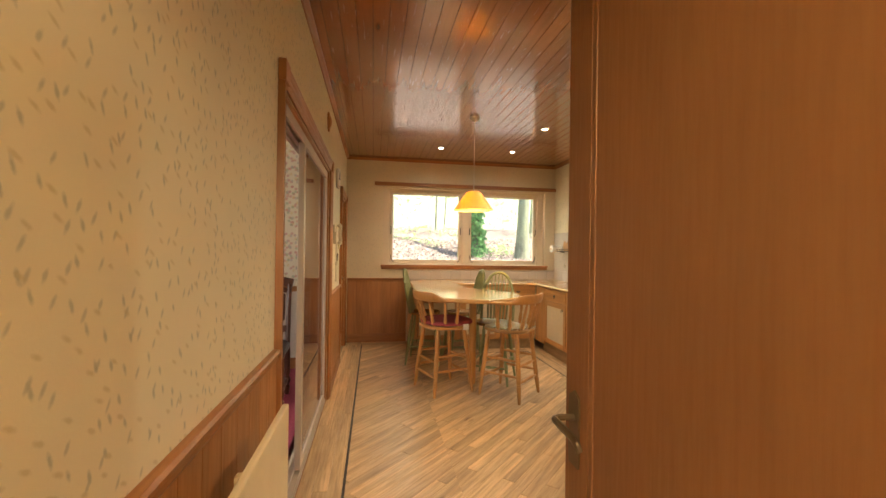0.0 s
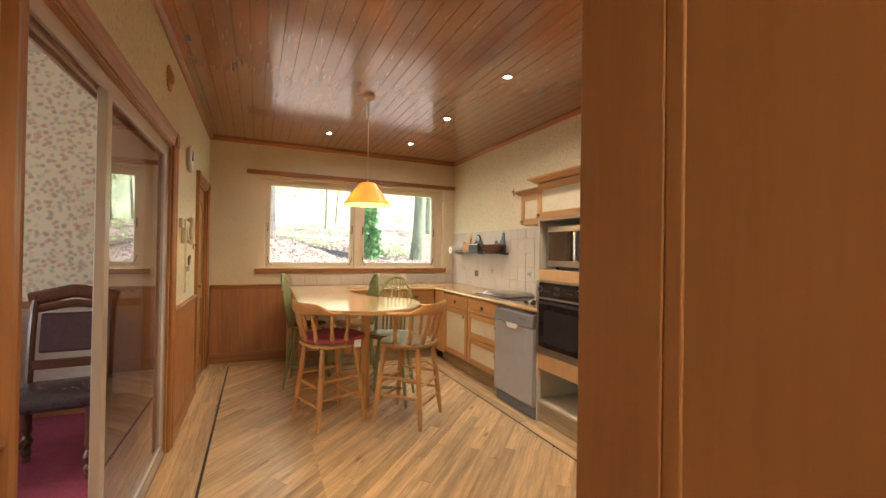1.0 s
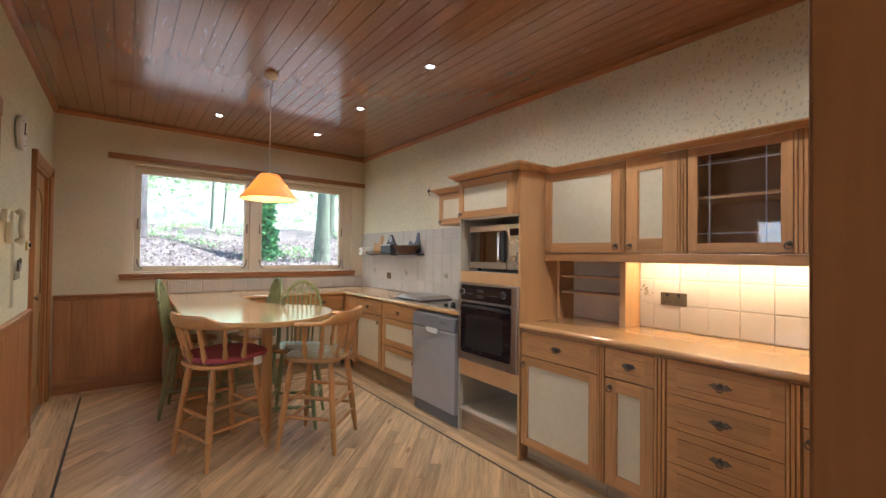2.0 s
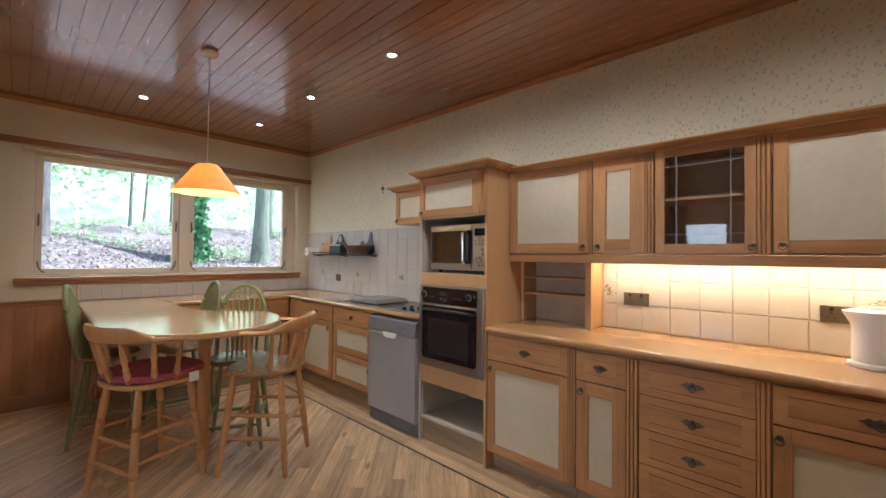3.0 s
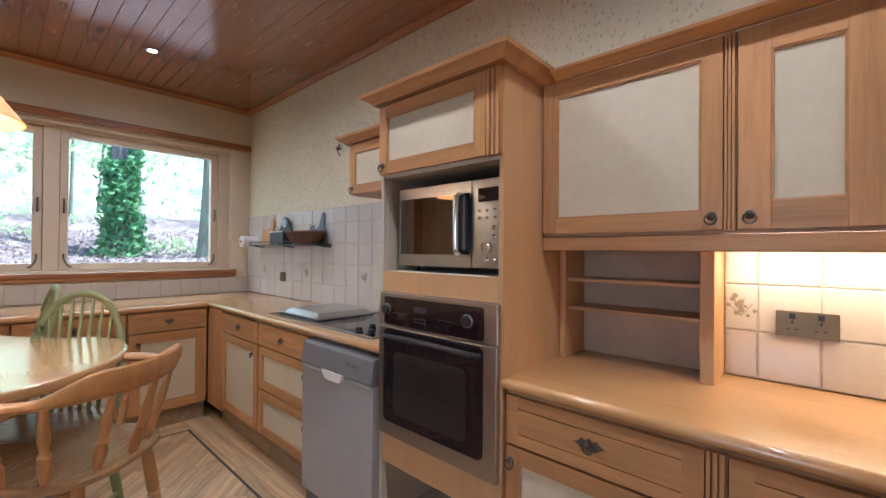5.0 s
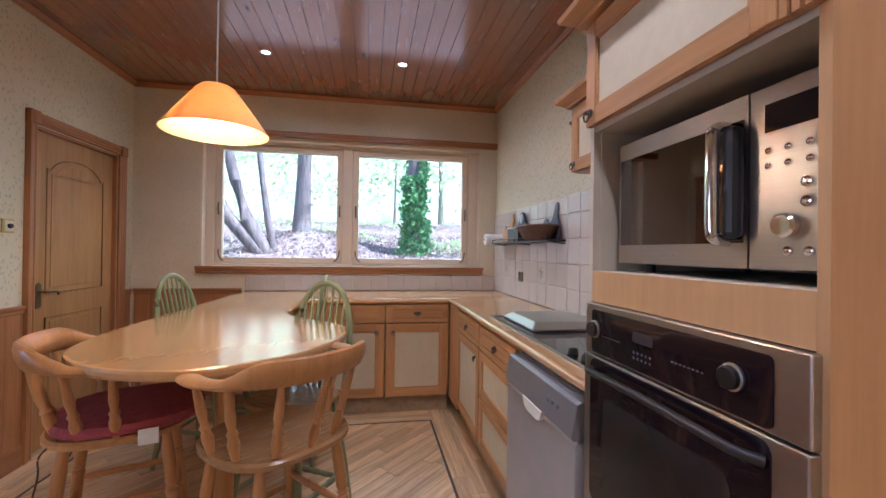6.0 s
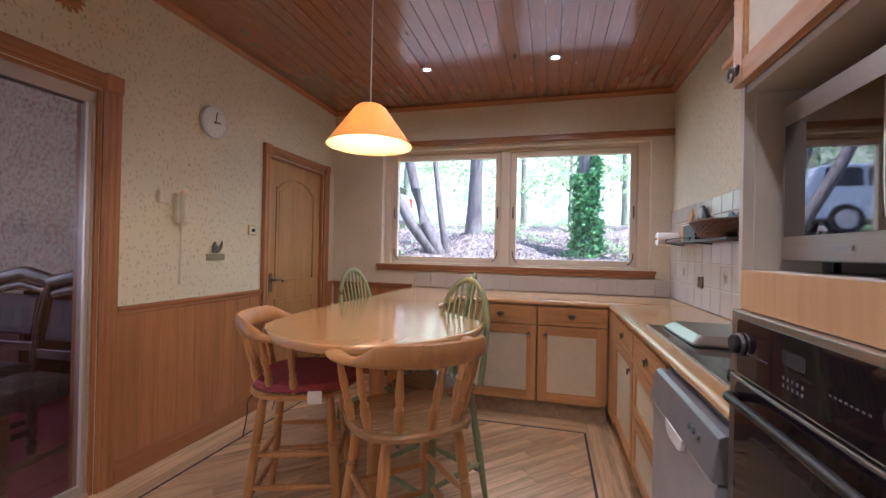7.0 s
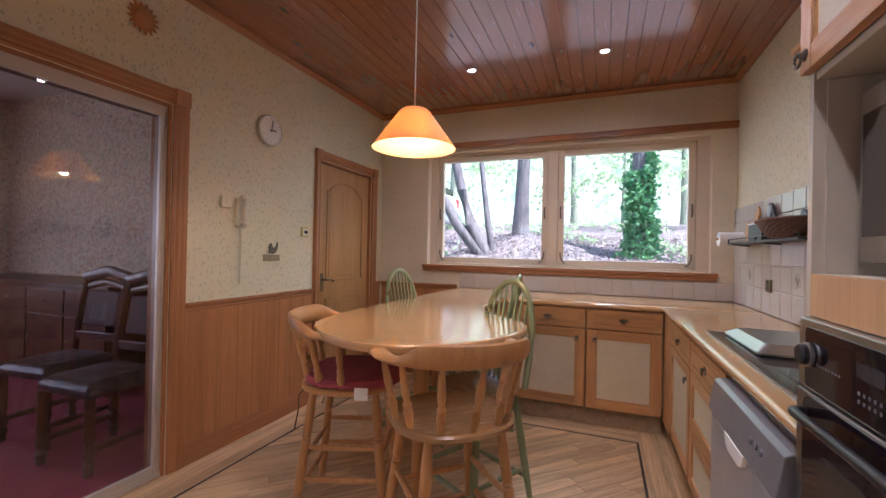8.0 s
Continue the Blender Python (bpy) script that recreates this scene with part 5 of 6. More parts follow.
for y in (MY0 + 0.05, MY1 - 0.05):
    for x in (MX + 0.06, 4.2):
        part("foot", lathe(bmesh.new(), [(0.014, 1.2575), (0.014, 1.279)], pose(x, y, 0), 10), BLACK, mw)

# ---- dishwasher ----
dw = thing("dishwasher", "silver grey freestanding dishwasher under the worktop", "dishwasher")
part("body", B((3.79, 4.33, 5.915, 6.512, 0.012, 0.87)), SILVER, dw)
part("kick_plate", B((3.765, 3.79, 5.915, 6.512, 0.004, 0.1)), DARKGREY, dw)
q = bmesh.new()
prof = [(3.79, 0.105), (3.738, 0.105), (3.734, 0.115), (3.734, 0.74), (3.74, 0.752), (3.79, 0.752)]
prism(q, prof, 0, 0.595, Matrix(((1, 0, 0, 0), (0, 0, 1, 5.915), (0, 1, 0, 0), (0, 0, 0, 1))))
dd = part("door", q, SILVER, dw, bevel=0.004)
q = bmesh.new()
prism(q, [(3.79, 0.756), (3.73, 0.756), (3.724, 0.765), (3.74, 0.862), (3.755, 0.87), (3.79, 0.87)], 0, 0.595, Matrix(((1, 0, 0, 0), (0, 0, 1, 5.915), (0, 1, 0, 0), (0, 0, 0, 1))))
cpn = part("control_panel", q, paint("dark_silver_enamel", (0.24, 0.235, 0.25), 0.32, 0.04, metal=0.3), dw, "darker grey control strip", bevel=0.003)
part("grip", prism(bmesh.new(), [(-0.09, 0.045), (0.09, 0.045), (0.075, 0.012), (0.05, 0), (-0.05, 0), (-0.075, 0.012)], 3.722, 3.736, Matrix(((0, 0, 1, 0), (1, 0, 0, 6.215), (0, 1, 0, 0.718), (0, 0, 0, 1)))), WHITE, dd, "pale recessed door grip", bevel=0.003)
for i in range(3):
    part("button", lathe(bmesh.new(), [(0.009, 0), (0.009, 0.006), (0, 0.007)], between((3.7335, 6.025 + 0.035 * i, 0.82), (3.6, 6.025 + 0.035 * i, 0.842)), 10), DARKGREY, cpn)

# ---- hob with a steel cover ----
hob = thing("hob", "black glass hob with steel trim set in the worktop", "hob")
part("glass", B((3.845, 4.315, 6.06, 7.12, TOPZ + 0.001, TOPZ + 0.006)), BLACKGLASS, hob)
part("trim", B((3.835, 3.845, 6.05, 7.13, TOPZ + 0.0005, TOPZ + 0.009), (4.315, 4.325, 6.05, 7.13, TOPZ + 0.0005, TOPZ + 0.009), (3.845, 4.315, 6.05, 6.06, TOPZ + 0.0005, TOPZ + 0.009), (3.845, 4.315, 7.12, 7.13, TOPZ + 0.0005, TOPZ + 0.009)), STEEL, hob)
for x, y in ((3.89, 6.13), (3.89, 6.23), (3.99, 6.15), (3.99, 6.25)):
    part("knob", lathe(bmesh.new(), [(0.02, 0), (0.021, 0.004), (0.017, 0.02), (0.012, 0.024), (0, 0.024)], pose(x, y, TOPZ + 0.006), 16), BLACK, hob, smooth=True)
lid = thing("hob_cover", "shallow brushed steel cover lying on the hob", "hob cover")
q = bmesh.new()
lo = [(x, y) for x, y in rounded(3.9, 4.3, 6.63, 7.08, 0.02)]
hi = [(x, y) for x, y in rounded(3.935, 4.27, 6.67, 7.04, 0.03)]
zs = ((lo, TOPZ + 0.0095), (lo, TOPZ + 0.018), (hi, TOPZ + 0.046))
rows = [[q.verts.new((x, y, z)) for x, y in pts] for pts, z in zs]
for a, b in zip(rows, rows[1:]):
    for i in range(len(a)):
        q.faces.new((a[i], a[(i + 1) % len(a)], b[(i + 1) % len(a)], b[i]))
q.faces.new(rows[-1])
q.faces.new(rows[0][::-1])
part("cover", q, STEEL, lid)
part("label_plate", B((4.0, 4.12, 6.634, 6.64, TOPZ + 0.012, TOPZ + 0.016)), LEAD, lid)

# ---- stools ----
LEGTURN = [(0.011, 0), (0.014, 0.01), (0.017, 0.1), (0.02, 0.2), (0.0215, 0.235), (0.016, 0.245), (0.0225, 0.258), (0.016, 0.271), (0.0215, 0.285), (0.022, 0.42), (0.021, 0.6), (0.0225, 0.63), (0.016, 0.643), (0.0225, 0.656), (0.016, 0.67), (0.021, 0.685), (0.021, 0.85), (0.014, 1)]
RUNGTURN = [(0.008, 0), (0.011, 0.15), (0.015, 0.38), (0.011, 0.42), (0.016, 0.5), (0.011, 0.58), (0.015, 0.62), (0.011, 0.85), (0.008, 1)]
SPINTURN = [(0.009, 0), (0.013, 0.08), (0.019, 0.26), (0.013, 0.36), (0.018, 0.4), (0.011, 0.45), (0.016, 0.6), (0.013, 0.8), (0.009, 1)]


def legs_and_rungs(t, mat, seat, top, foot, turned=True):
    prof = LEGTURN if turned else [(0.012, 0), (0.018, 0.3), (0.02, 0.6), (0.013, 1)]
    corners = [(1, 1), (1, -1), (-1, -1), (-1, 1)]
    tops = [Vector((a * top, b * top, seat - 0.02)) for a, b in corners]
    feet = [Vector((a * foot, b * foot, 0)) for a, b in corners]
    for f, p in zip(feet, tops):
        part("leg", spindle(bmesh.new(), f, p, prof, 14), mat, t, smooth=True)
    for i, (h1, h2) in enumerate(((0.28, 0.5), (0.36, 0.58), (0.28, 0.5), (0.36, 0.58))):
        j = (i + 1) % 4
        for h in ((h1, h2) if turned else (h1,)):
            a, b = feet[i].lerp(tops[i], h), feet[j].lerp(tops[j], h)
            part("rung", spindle(bmesh.new(), a, b, RUNGTURN, 10), mat, t, smooth=True)


def seat_shape(r, front=1.0):
    pts = []
    for i in range(40):
        a = 2 * math.pi * i / 40
        c, s_ = math.cos(a), math.sin(a)
        e = 2.6
        k = 1 / (abs(c) ** e + abs(s_) ** e) ** (1 / e)
        pts.append((r * k * c * 0.95, r * k * s_))
    return pts


def saddle(r, z0, z1):
    q = bmesh.new()
    rim = seat_shape(r)
    rows = []
    for k, z in ((0.9, z0), (1.0, z0 + 0.012), (1.0, z1 - 0.008), (0.96, z1), (0.7, z1 - 0.008), (0.35, z1 - 0.012)):
        rows.append([q.verts.new((x * k, y * k, z)) for x, y in rim])
    for a, b in zip(rows, rows[1:]):
        for i in range(40):
            q.faces.new((a[i], a[(i + 1) % 40], b[(i + 1) % 40], b[i]))
    q.faces.new(rows[0][::-1])
    q.faces.new(rows[-1])
    return q


def captain_stool(label, cushion):
    """A bar stool that faces +x, with a broad horseshoe arm rail on turned spindles."""
    t = thing("bar_stool", label, "stool", "stools round the breakfast bar")
    seat = 0.652
    part("seat", saddle(0.24, seat - 0.035, seat), BEECH if cushion else SEATWOOD, t, smooth=True)
    legs_and_rungs(t, BEECH, seat, 0.145, 0.21)
    q = bmesh.new()
    rings = []
    n = 33
    for i in range(n):
        a = radians(80 + i * 200 / (n - 1))
        e = min(1.0, max(0.0, (66 - abs(math.degrees(a) - 180)) / 30))
        back = e * e * (3 - 2 * e)
        tip = i < 4 or i > n - 5
        c = Vector((0.24 * math.cos(a) * (1.0 if math.cos(a) < 0 else 1.25) - 0.01 - 0.03 * back, 0.288 * math.sin(a), 0.9 + 0.014 * back))
        out = Vector((math.cos(a), math.sin(a), 0))
        w_ = 0.028 - 0.009 * back + (0.007 if tip else 0)
        h_ = 0.015 + 0.03 * back
        ring = []
        for k in range(12):
            b = 2 * math.pi * k / 12
            up = h_ * math.sin(b) + (h_ - 0.015) * 0.75
            ring.append(q.verts.new(c + out * (w_ * math.cos(b) + 0.25 * max(0.0, up) * back) + Vector((0, 0, up))))
        rings.append(ring)
    for a, b in zip(rings, rings[1:]):
        for k in range(12):
            q.faces.new((a[k], a[(k + 1) % 12], b[(k + 1) % 12], b[k]))
    q.faces.new(rings[0][::-1])
    q.faces.new(rings[-1])
    part("arm_rail", q, BEECH, t, smooth=True)
    for d in (88, 118, 150, 180, 210, 242, 272):
        a = radians(d)
        foot = Vector((0.2 * math.cos(a), 0.222 * math.sin(a), seat - 0.012))
        back = max(0.0, -math.cos(a)) ** 1.6
        head = Vector((0.24 * math.cos(a) * (1.0 if math.cos(a) < 0 else 1.25) - 0.01 - 0.03 * back, 0.28 * math.sin(a), 0.893))
        part("spindle", spindle(bmesh.new(), foot, head, SPINTURN, 12), BEECH, t, smooth=True)
    if cushion:
        q = bmesh.new()
        rim = [(x * 1.12 + 0.03, y * 1.08) for x, y in seat_shape(0.228)]
        rows = []
        for k, z in ((0.85, seat + 0.001), (0.98, seat + 0.01), (1.0, seat + 0.024), (0.95, seat + 0.042), (0.7, seat + 0.055), (0.3, seat + 0.056)):
            rows.append([q.verts.new((x * k, y * k, z + 0.004 * noise.noise(Vector((x * 14, y * 14, k))))) for x, y in rim])
        for a, b in zip(rows, rows[1:]):
            for i in range(40):
                q.faces.new((a[i], a[(i + 1) % 40], b[(i + 1) % 40], b[i]))
        q.faces.new(rows[0][::-1])
        q.faces.new(rows[-1])
        c = part("cushion", q, REDCLOTH, t, "flat dark red seat cushion", smooth=True)
        q = bmesh.new()
        tag = [(-0.03, 0, 0.0), (0.03, 0, 0.0), (0.03, -0.006, -0.03), (-0.03, -0.006, -0.03), (0.03, -0.002, -0.055), (-0.03, -0.002, -0.055)]
        m = pose(0.1, -0.248, seat + 0.02, 0, 0, 0)
        for off in (0, -0.0015):
            v = [q.verts.new(m @ (Vector(p) + Vector((0, off, 0)))) for p in tag]
            q.faces.new((v[0], v[1], v[2], v[3]))
            q.faces.new((v[3], v[2], v[4], v[5]))
        part("care_label", q, PAPERROLL, c, "white sewn-on care label")
        q = bmesh.new()
        tube(q, spline([(-0.16, 0.16, seat), (-0.2, 0.19, seat - 0.05), (-0.19, 0.2, seat - 0.14), (-0.21, 0.19, seat - 0.22)]), 0.003, 6)
        part("tie", q, DARKWOOD, c, "thin dark cushion tie")
        q = bmesh.new()
        tube(q, spline([(-0.16, -0.16, seat), (-0.2, -0.18, seat - 0.04), (-0.2, -0.19, seat - 0.1), (-0.22, -0.18, seat - 0.2)]), 0.003, 6)
        part("tie", q, DARKWOOD, c, "thin dark cushion tie")
    return t


def hoop_chair(label):
    """A tall chair that faces +x, with a bent hoop back and straight sticks."""
    t = thing("bar_chair", label, "chair", "green chairs round the breakfast bar")
    seat = 0.62
    part("seat", saddle(0.2, seat - 0.032, seat), SEATWOOD, t, "worn wooden saddle seat", smooth=True)
    legs_and_rungs(t, GREEN, seat, 0.13, 0.2, False)
    pts = []
    for i in range(25):
        u = math.pi * i / 24
        y = 0.178 * math.cos(u) * (1 + 0.06 * math.sin(u))
        h = 0.52 * math.sin(u) ** 0.62
        pts.append(Vector((-0.155 - 0.2 * (h / 0.5) * 0.5, y, seat - 0.01 + h)))
    part("hoop", tube(bmesh.new(), pts, 0.0145, 10, 1.15), GREEN, t, smooth=True)
    for i in range(7):
        y = -0.12 + 0.04 * i
        u = math.acos(max(-1, min(1, y / 0.185)))
        h = 0.52 * math.sin(u) ** 0.62 - 0.008
        q = spindle(bmesh.new(), (-0.15, y * 0.85, seat - 0.01), (-0.155 - 0.2 * h, y, seat - 0.01 + h), [(0.008, 0), (0.0105, 0.35), (0.009, 0.6), (0.006, 1)], 10)
        part("stick", q, GREEN, t, smooth=True)
    return t


a = captain_stool("turned beech bar stool with a flat red cushion", True)
a.matrix_world = pose(2.205, 6.6, 0, 0, 0, 20)
b = captain_stool("turned beech bar stool with a bare worn seat", False)
b.matrix_world = pose(2.815, 6.375, 0, 0, 0, 134)
g = hoop_chair("green-stained hoop-back bar chair tucked under the breakfast bar")
g.matrix_world = pose(2.14, 7.62, 0, 0, 0, -14)
copy_thing(g, pose(2.6, 7.56, 0, 0, 0, 184))
copy_thing(g, pose(2.79, 6.84, 0, 0, 0, 240))

# ---- radiator by the hall door ----
rd = thing("radiator", "cream enamelled panel radiator under the dado rail", "radiator")
part("panel", B((1.21, 1.232, 2.9, 4.02, 0.15, 0.85)), CREAMPAINT, rd, bevel=0.006)
part("bracket", B((1.114, 1.209, 3.0, 3.03, 0.5, 0.7)), CREAMPAINT, rd)
part("bracket", B((1.114, 1.209, 3.85, 3.88, 0.5, 0.7)), CREAMPAINT, rd)
part("pipe", rod(bmesh.new(), (1.22, 3.97, 0.0), (1.22, 3.97, 0.16), 0.008), CHROME, rd)

# ---- on the west wall ----
ck = thing("wall_clock", "round white wall clock with black hands", "clock")
c0 = Vector((LX, 7.125, 2.13))
mck = between(c0, c0 + Vector((1, 0, 0)))
part("case", lathe(bmesh.new(), [(0.0, 0.001), (0.097, 0.001), (0.11, 0.012), (0.11, 0.028), (0.102, 0.036), (0.095, 0.03), (0, 0.03)], mck, 40), WHITE, ck, smooth=True)
q = bmesh.new()
for i in range(12):
    an = 2 * math.pi * i / 12
    d = Vector((0, math.sin(an), math.cos(an)))
    rod(q, c0 + d * 0.078 + Vector((0.0305, 0, 0)), c0 + d * 0.086 + Vector((0.0305, 0, 0)), 0.0025, n=6)
part("hour_marks", q, LEAD, ck)
for an, ln, r in ((85, 0.045, 0.004), (8, 0.07, 0.003)):
    d = Vector((0, math.sin(radians(an)), math.cos(radians(an))))
    part("hand", rod(bmesh.new(), c0 + Vector((0.034, 0, 0)) - d * 0.012, c0 + Vector((0.034, 0, 0)) + d * ln, r, n=6), BLACK, ck)

ph = thing("wall_telephone", "ivory wall telephone handset with a hanging cord", "telephone")
part("base", B((LX, LX + 0.035, 6.845, 6.905, 1.42, 1.61)), IVORY, ph, bevel=0.008)
part("handset", tube(bmesh.new(), spline([(LX + 0.05, 6.875, 1.42), (LX + 0.07, 6.875, 1.45), (LX + 0.065, 6.875, 1.52), (LX + 0.07, 6.875, 1.59), (LX + 0.05, 6.875, 1.62)]), [0.024] * 8 + [0.017] * 17 + [0.024] * 8, 10), IVORY, ph, smooth=True)
q = bmesh.new()
coil = [(LX + 0.03 + 0.008 * math.cos(i * 0.9), 6.875 + 0.008 * math.sin(i * 0.9), 1.42 - 0.38 * i / 180) for i in range(181)]
tube(q, coil, 0.0028, 5)
part("cord", q, IVORY, ph, "coiled ivory cord")
sx = thing("telephone_socket", "small ivory telephone junction box", "socket")
part("box", B((LX, LX + 0.028, 6.733, 6.808, 1.538, 1.613)), IVORY, sx, bevel=0.006)
part("button", lathe(bmesh.new(), [(0.012, 0), (0.01, 0.004), (0, 0.004)], between((LX + 0.028, 6.77, 1.575), (LX + 0.1, 6.77, 1.575)), 12), WHITE, sx)
ts = thing("thermostat", "brass-edged square wall switch with a dark centre", "switch")
part("plate", B((LX, LX + 0.01, 7.491, 7.571, 1.377, 1.457)), paint("brass_plate", (0.55, 0.42, 0.12), 0.3, metal=0.8), ts, bevel=0.003)
part("face", B((LX + 0.01, LX + 0.014, 7.501, 7.561, 1.387, 1.447)), IVORY, ts, bevel=0.002)
part("knob", lathe(bmesh.new(), [(0.014, 0), (0.013, 0.012), (0, 0.014)], between((LX + 0.014, 7.531, 1.417), (LX + 0.1, 7.531, 1.417)), 14), BLACK, ts)
hk = thing("cockerel_hook", "pewter cockerel coat hook on a small plaque", "hook")
part("plaque", B((LX, LX + 0.01, 7.103, 7.258, 1.19, 1.235)), paint("weathered_brass", (0.3, 0.25, 0.15), 0.5, 0.3, metal=0.4), hk, bevel=0.003)
q = bmesh.new()
prism(q, [(0, 0), (0.03, -0.005), (0.055, 0.0), (0.075, 0.02), (0.085, 0.05), (0.08, 0.085), (0.072, 0.06), (0.06, 0.045), (0.04, 0.04), (0.025, 0.055), (0.022, 0.075), (0.01, 0.07), (0.004, 0.055), (-0.004, 0.045), (0.002, 0.03)], LX + 0.01, LX + 0.022, Matrix(((0, 0, 1, 0), (1, 0, 0, 7.143), (0, 1, 0, 1.245), (0, 0, 0, 1))))
part("cockerel", q, PEWTER, hk, bevel=0.003)
sun_ = thing("sun_plaque", "terracotta sun face plaque high on the wallpaper", "wall ornament")
cs = Vector((LX, 6.248, 2.475))
q = bmesh.new()
pts = []
for i in range(32):
    r = 0.085 if i % 2 else 0.058
    pts.append((r * math.cos(2 * math.pi * i / 32), r * math.sin(2 * math.pi * i / 32)))
prism(q, pts, 0, 0.012, between(cs, cs + Vector((1, 0, 0))))
TERRA = paint("terracotta", (0.5, 0.24, 0.09), 0.7, 0.2)
part("rays", q, TERRA, sun_, bevel=0.003)
part("disc", lathe(bmesh.new(), [(0.05, 0.012), (0.045, 0.022), (0.025, 0.03), (0, 0.032)], between(cs, cs + Vector((1, 0, 0))), 24), TERRA, sun_, smooth=True)

# ---- on the east wall over the hob ----
sh = thing("wall_shelf", "narrow dark metal shelf on the tiles", "shelf")
SXW = 4.353
part("board", B((4.22, SXW, 7.22, 8.38, 1.378, 1.39)), BLACK, sh)
part("lip", rod(bmesh.new(), (4.222, 7.22, 1.412), (4.222, 8.38, 1.412), 0.004), BLACK, sh)
for y in (7.23, 7.8, 8.37):
    part("bracket", tube(bmesh.new(), spline([(4.225, y, 1.412), (4.226, y, 1.386), (4.29, y, 1.373), (4.35, y, 1.368)], 4), 0.005, 6), BLACK, sh)
tr_ = thing("paper_towel", "white kitchen paper roll on a wall holder", "paper roll")
part("roll", rod(bmesh.new(), (4.18, 8.47, 1.42), (4.335, 8.47, 1.42), 0.052, n=24), PAPERROLL, tr_, smooth=True)
part("holder", rod(bmesh.new(), (4.165, 8.47, 1.42), (SXW, 8.47, 1.42), 0.01, n=10), BEECH, tr_)


def board_outline(kind):
    if kind == "bird":
        return [(-0.12, 0), (0.09, 0), (0.13, 0.05), (0.135, 0.11), (0.12, 0.15), (0.09, 0.155), (0.05, 0.125), (0.02, 0.12), (-0.01, 0.15), (-0.022, 0.235), (-0.035, 0.252), (-0.055, 0.252), (-0.068, 0.235), (-0.075, 0.16), (-0.1, 0.12), (-0.13, 0.06)]
    return [(-0.08, 0), (0.08, 0), (0.12, 0.06), (0.13, 0.14), (0.1, 0.15), (0.06, 0.12), (0.02, 0.13), (-0.02, 0.17), (-0.03, 0.23), (-0.055, 0.25), (-0.08, 0.22), (-0.1, 0.19), (-0.085, 0.15), (-0.11, 0.08)]


for kind, name, lab, y, mat, lean in (("hen", "chopping_board", "hen-shaped pale wooden board on the shelf", 8.24, BEECH, 8), ("bird", "chopping_board", "slate grey bird-shaped board behind the basket", 7.38, SLATE, 8)):
    q = bmesh.new()
    m = Matrix.Translation((4.31, y, 1.391)) @ pose(0, 0, 0, 0, lean, 0) @ Matrix(((0, 0, 1, 0), (1, 0, 0, 0), (0, 1, 0, 0), (0, 0, 0, 1)))
    prism(q, board_outline(kind), 0, 0.014, m)
    tagged(part(name, q, mat, bevel=0.003), lab, "board")
hn = thing("hen_rack", "black wooden letter rack with a scalloped back", "rack")
q = bmesh.new()
prism(q, [(-0.12, 0), (0.12, 0), (0.125, 0.12), (0.08, 0.15), (0.05, 0.2), (0.03, 0.23), (0, 0.24), (-0.03, 0.23), (-0.05, 0.2), (-0.08, 0.15), (-0.125, 0.12)], 4.325, 4.337, Matrix(((0, 0, 1, 0), (1, 0, 0, 7.92), (0, 1, 0, 1.391), (0, 0, 0, 1))))
part("back", q, BLACK, hn, bevel=0.002)
part("tray", B((4.25, 4.262, 7.8, 8.04, 1.391, 1.5), (4.262, 4.325, 7.8, 7.81, 1.391, 1.5), (4.262, 4.325, 8.03, 8.04, 1.391, 1.5)), BLACK, hn)
part("medallion", lathe(bmesh.new(), [(0.04, 0), (0.036, 0.006), (0, 0.008)], between((4.325, 7.92, 1.575), (4.2, 7.92, 1.575)), 18), LEAD, hn)
part("tray_edge", B((4.246, 4.25, 7.8, 8.04, 1.494, 1.503)), WHITE, hn)
bk = thing("wicker_basket", "shallow dark wicker basket on the shelf", "basket")
q = bmesh.new()
rows = []
for i in range(9):
    u = i / 8
    rr = 0.12 + 0.1 * u ** 0.7
    rows.append([q.verts.new((4.24 + 0.5 * (rr + 0.004 * ((k + i) % 2)) * math.cos(2 * math.pi * k / 40), 7.42 + (rr + 0.004 * ((k + i) % 2)) * math.sin(2 * math.pi * k / 40), 1.392 + 0.085 * u)) for k in range(40)])
for a_, b_ in zip(rows, rows[1:]):
    for k in range(40):
        q.faces.new((a_[k], a_[(k + 1) % 40], b_[(k + 1) % 40], b_[k]))
q.faces.new(rows[0][::-1])
part("bowl", q, WICKER, bk)
rim = [(4.24 + 0.5 * 0.222 * math.cos(2 * math.pi * k / 40), 7.42 + 0.222 * math.sin(2 * math.pi * k / 40), 1.48) for k in range(41)]
part("rim", tube(bmesh.new(), rim, 0.009, 8), WICKER, bk, smooth=True)


def socket(y, z, wide, gangs):
    t = thing("power_socket", "bronze-plated wall socket on the tiles", "socket")
    part("plate", B((4.342, 4.353, y - wide / 2, y + wide / 2, z - 0.04, z + 0.04)), BRASSDARK, t, bevel=0.002)
    for i in range(gangs):
        yy = y + (0.034 if i == 0 else -0.034) * (gangs > 1)
        q = B((4.3405, 4.3422, yy - 0.003, yy + 0.003, z + 0.002, z + 0.012), (4.3405, 4.3422, yy - 0.014, yy - 0.006, z - 0.018, z - 0.014), (4.3405, 4.3422, yy + 0.006, yy + 0.014, z - 0.018, z - 0.014))
        part("pin_holes", q, BLACK, t)
        part("switch", B((4.338, 4.342, yy - 0.008, yy + 0.008, z + 0.016, z + 0.034)), BLACK, t, bevel=0.001)
    return t


socket(4.53, 1.122, 0.15, 2)
socket(3.602, 1.122, 0.15, 2)
socket(7.99, 1.11, 0.088, 1)

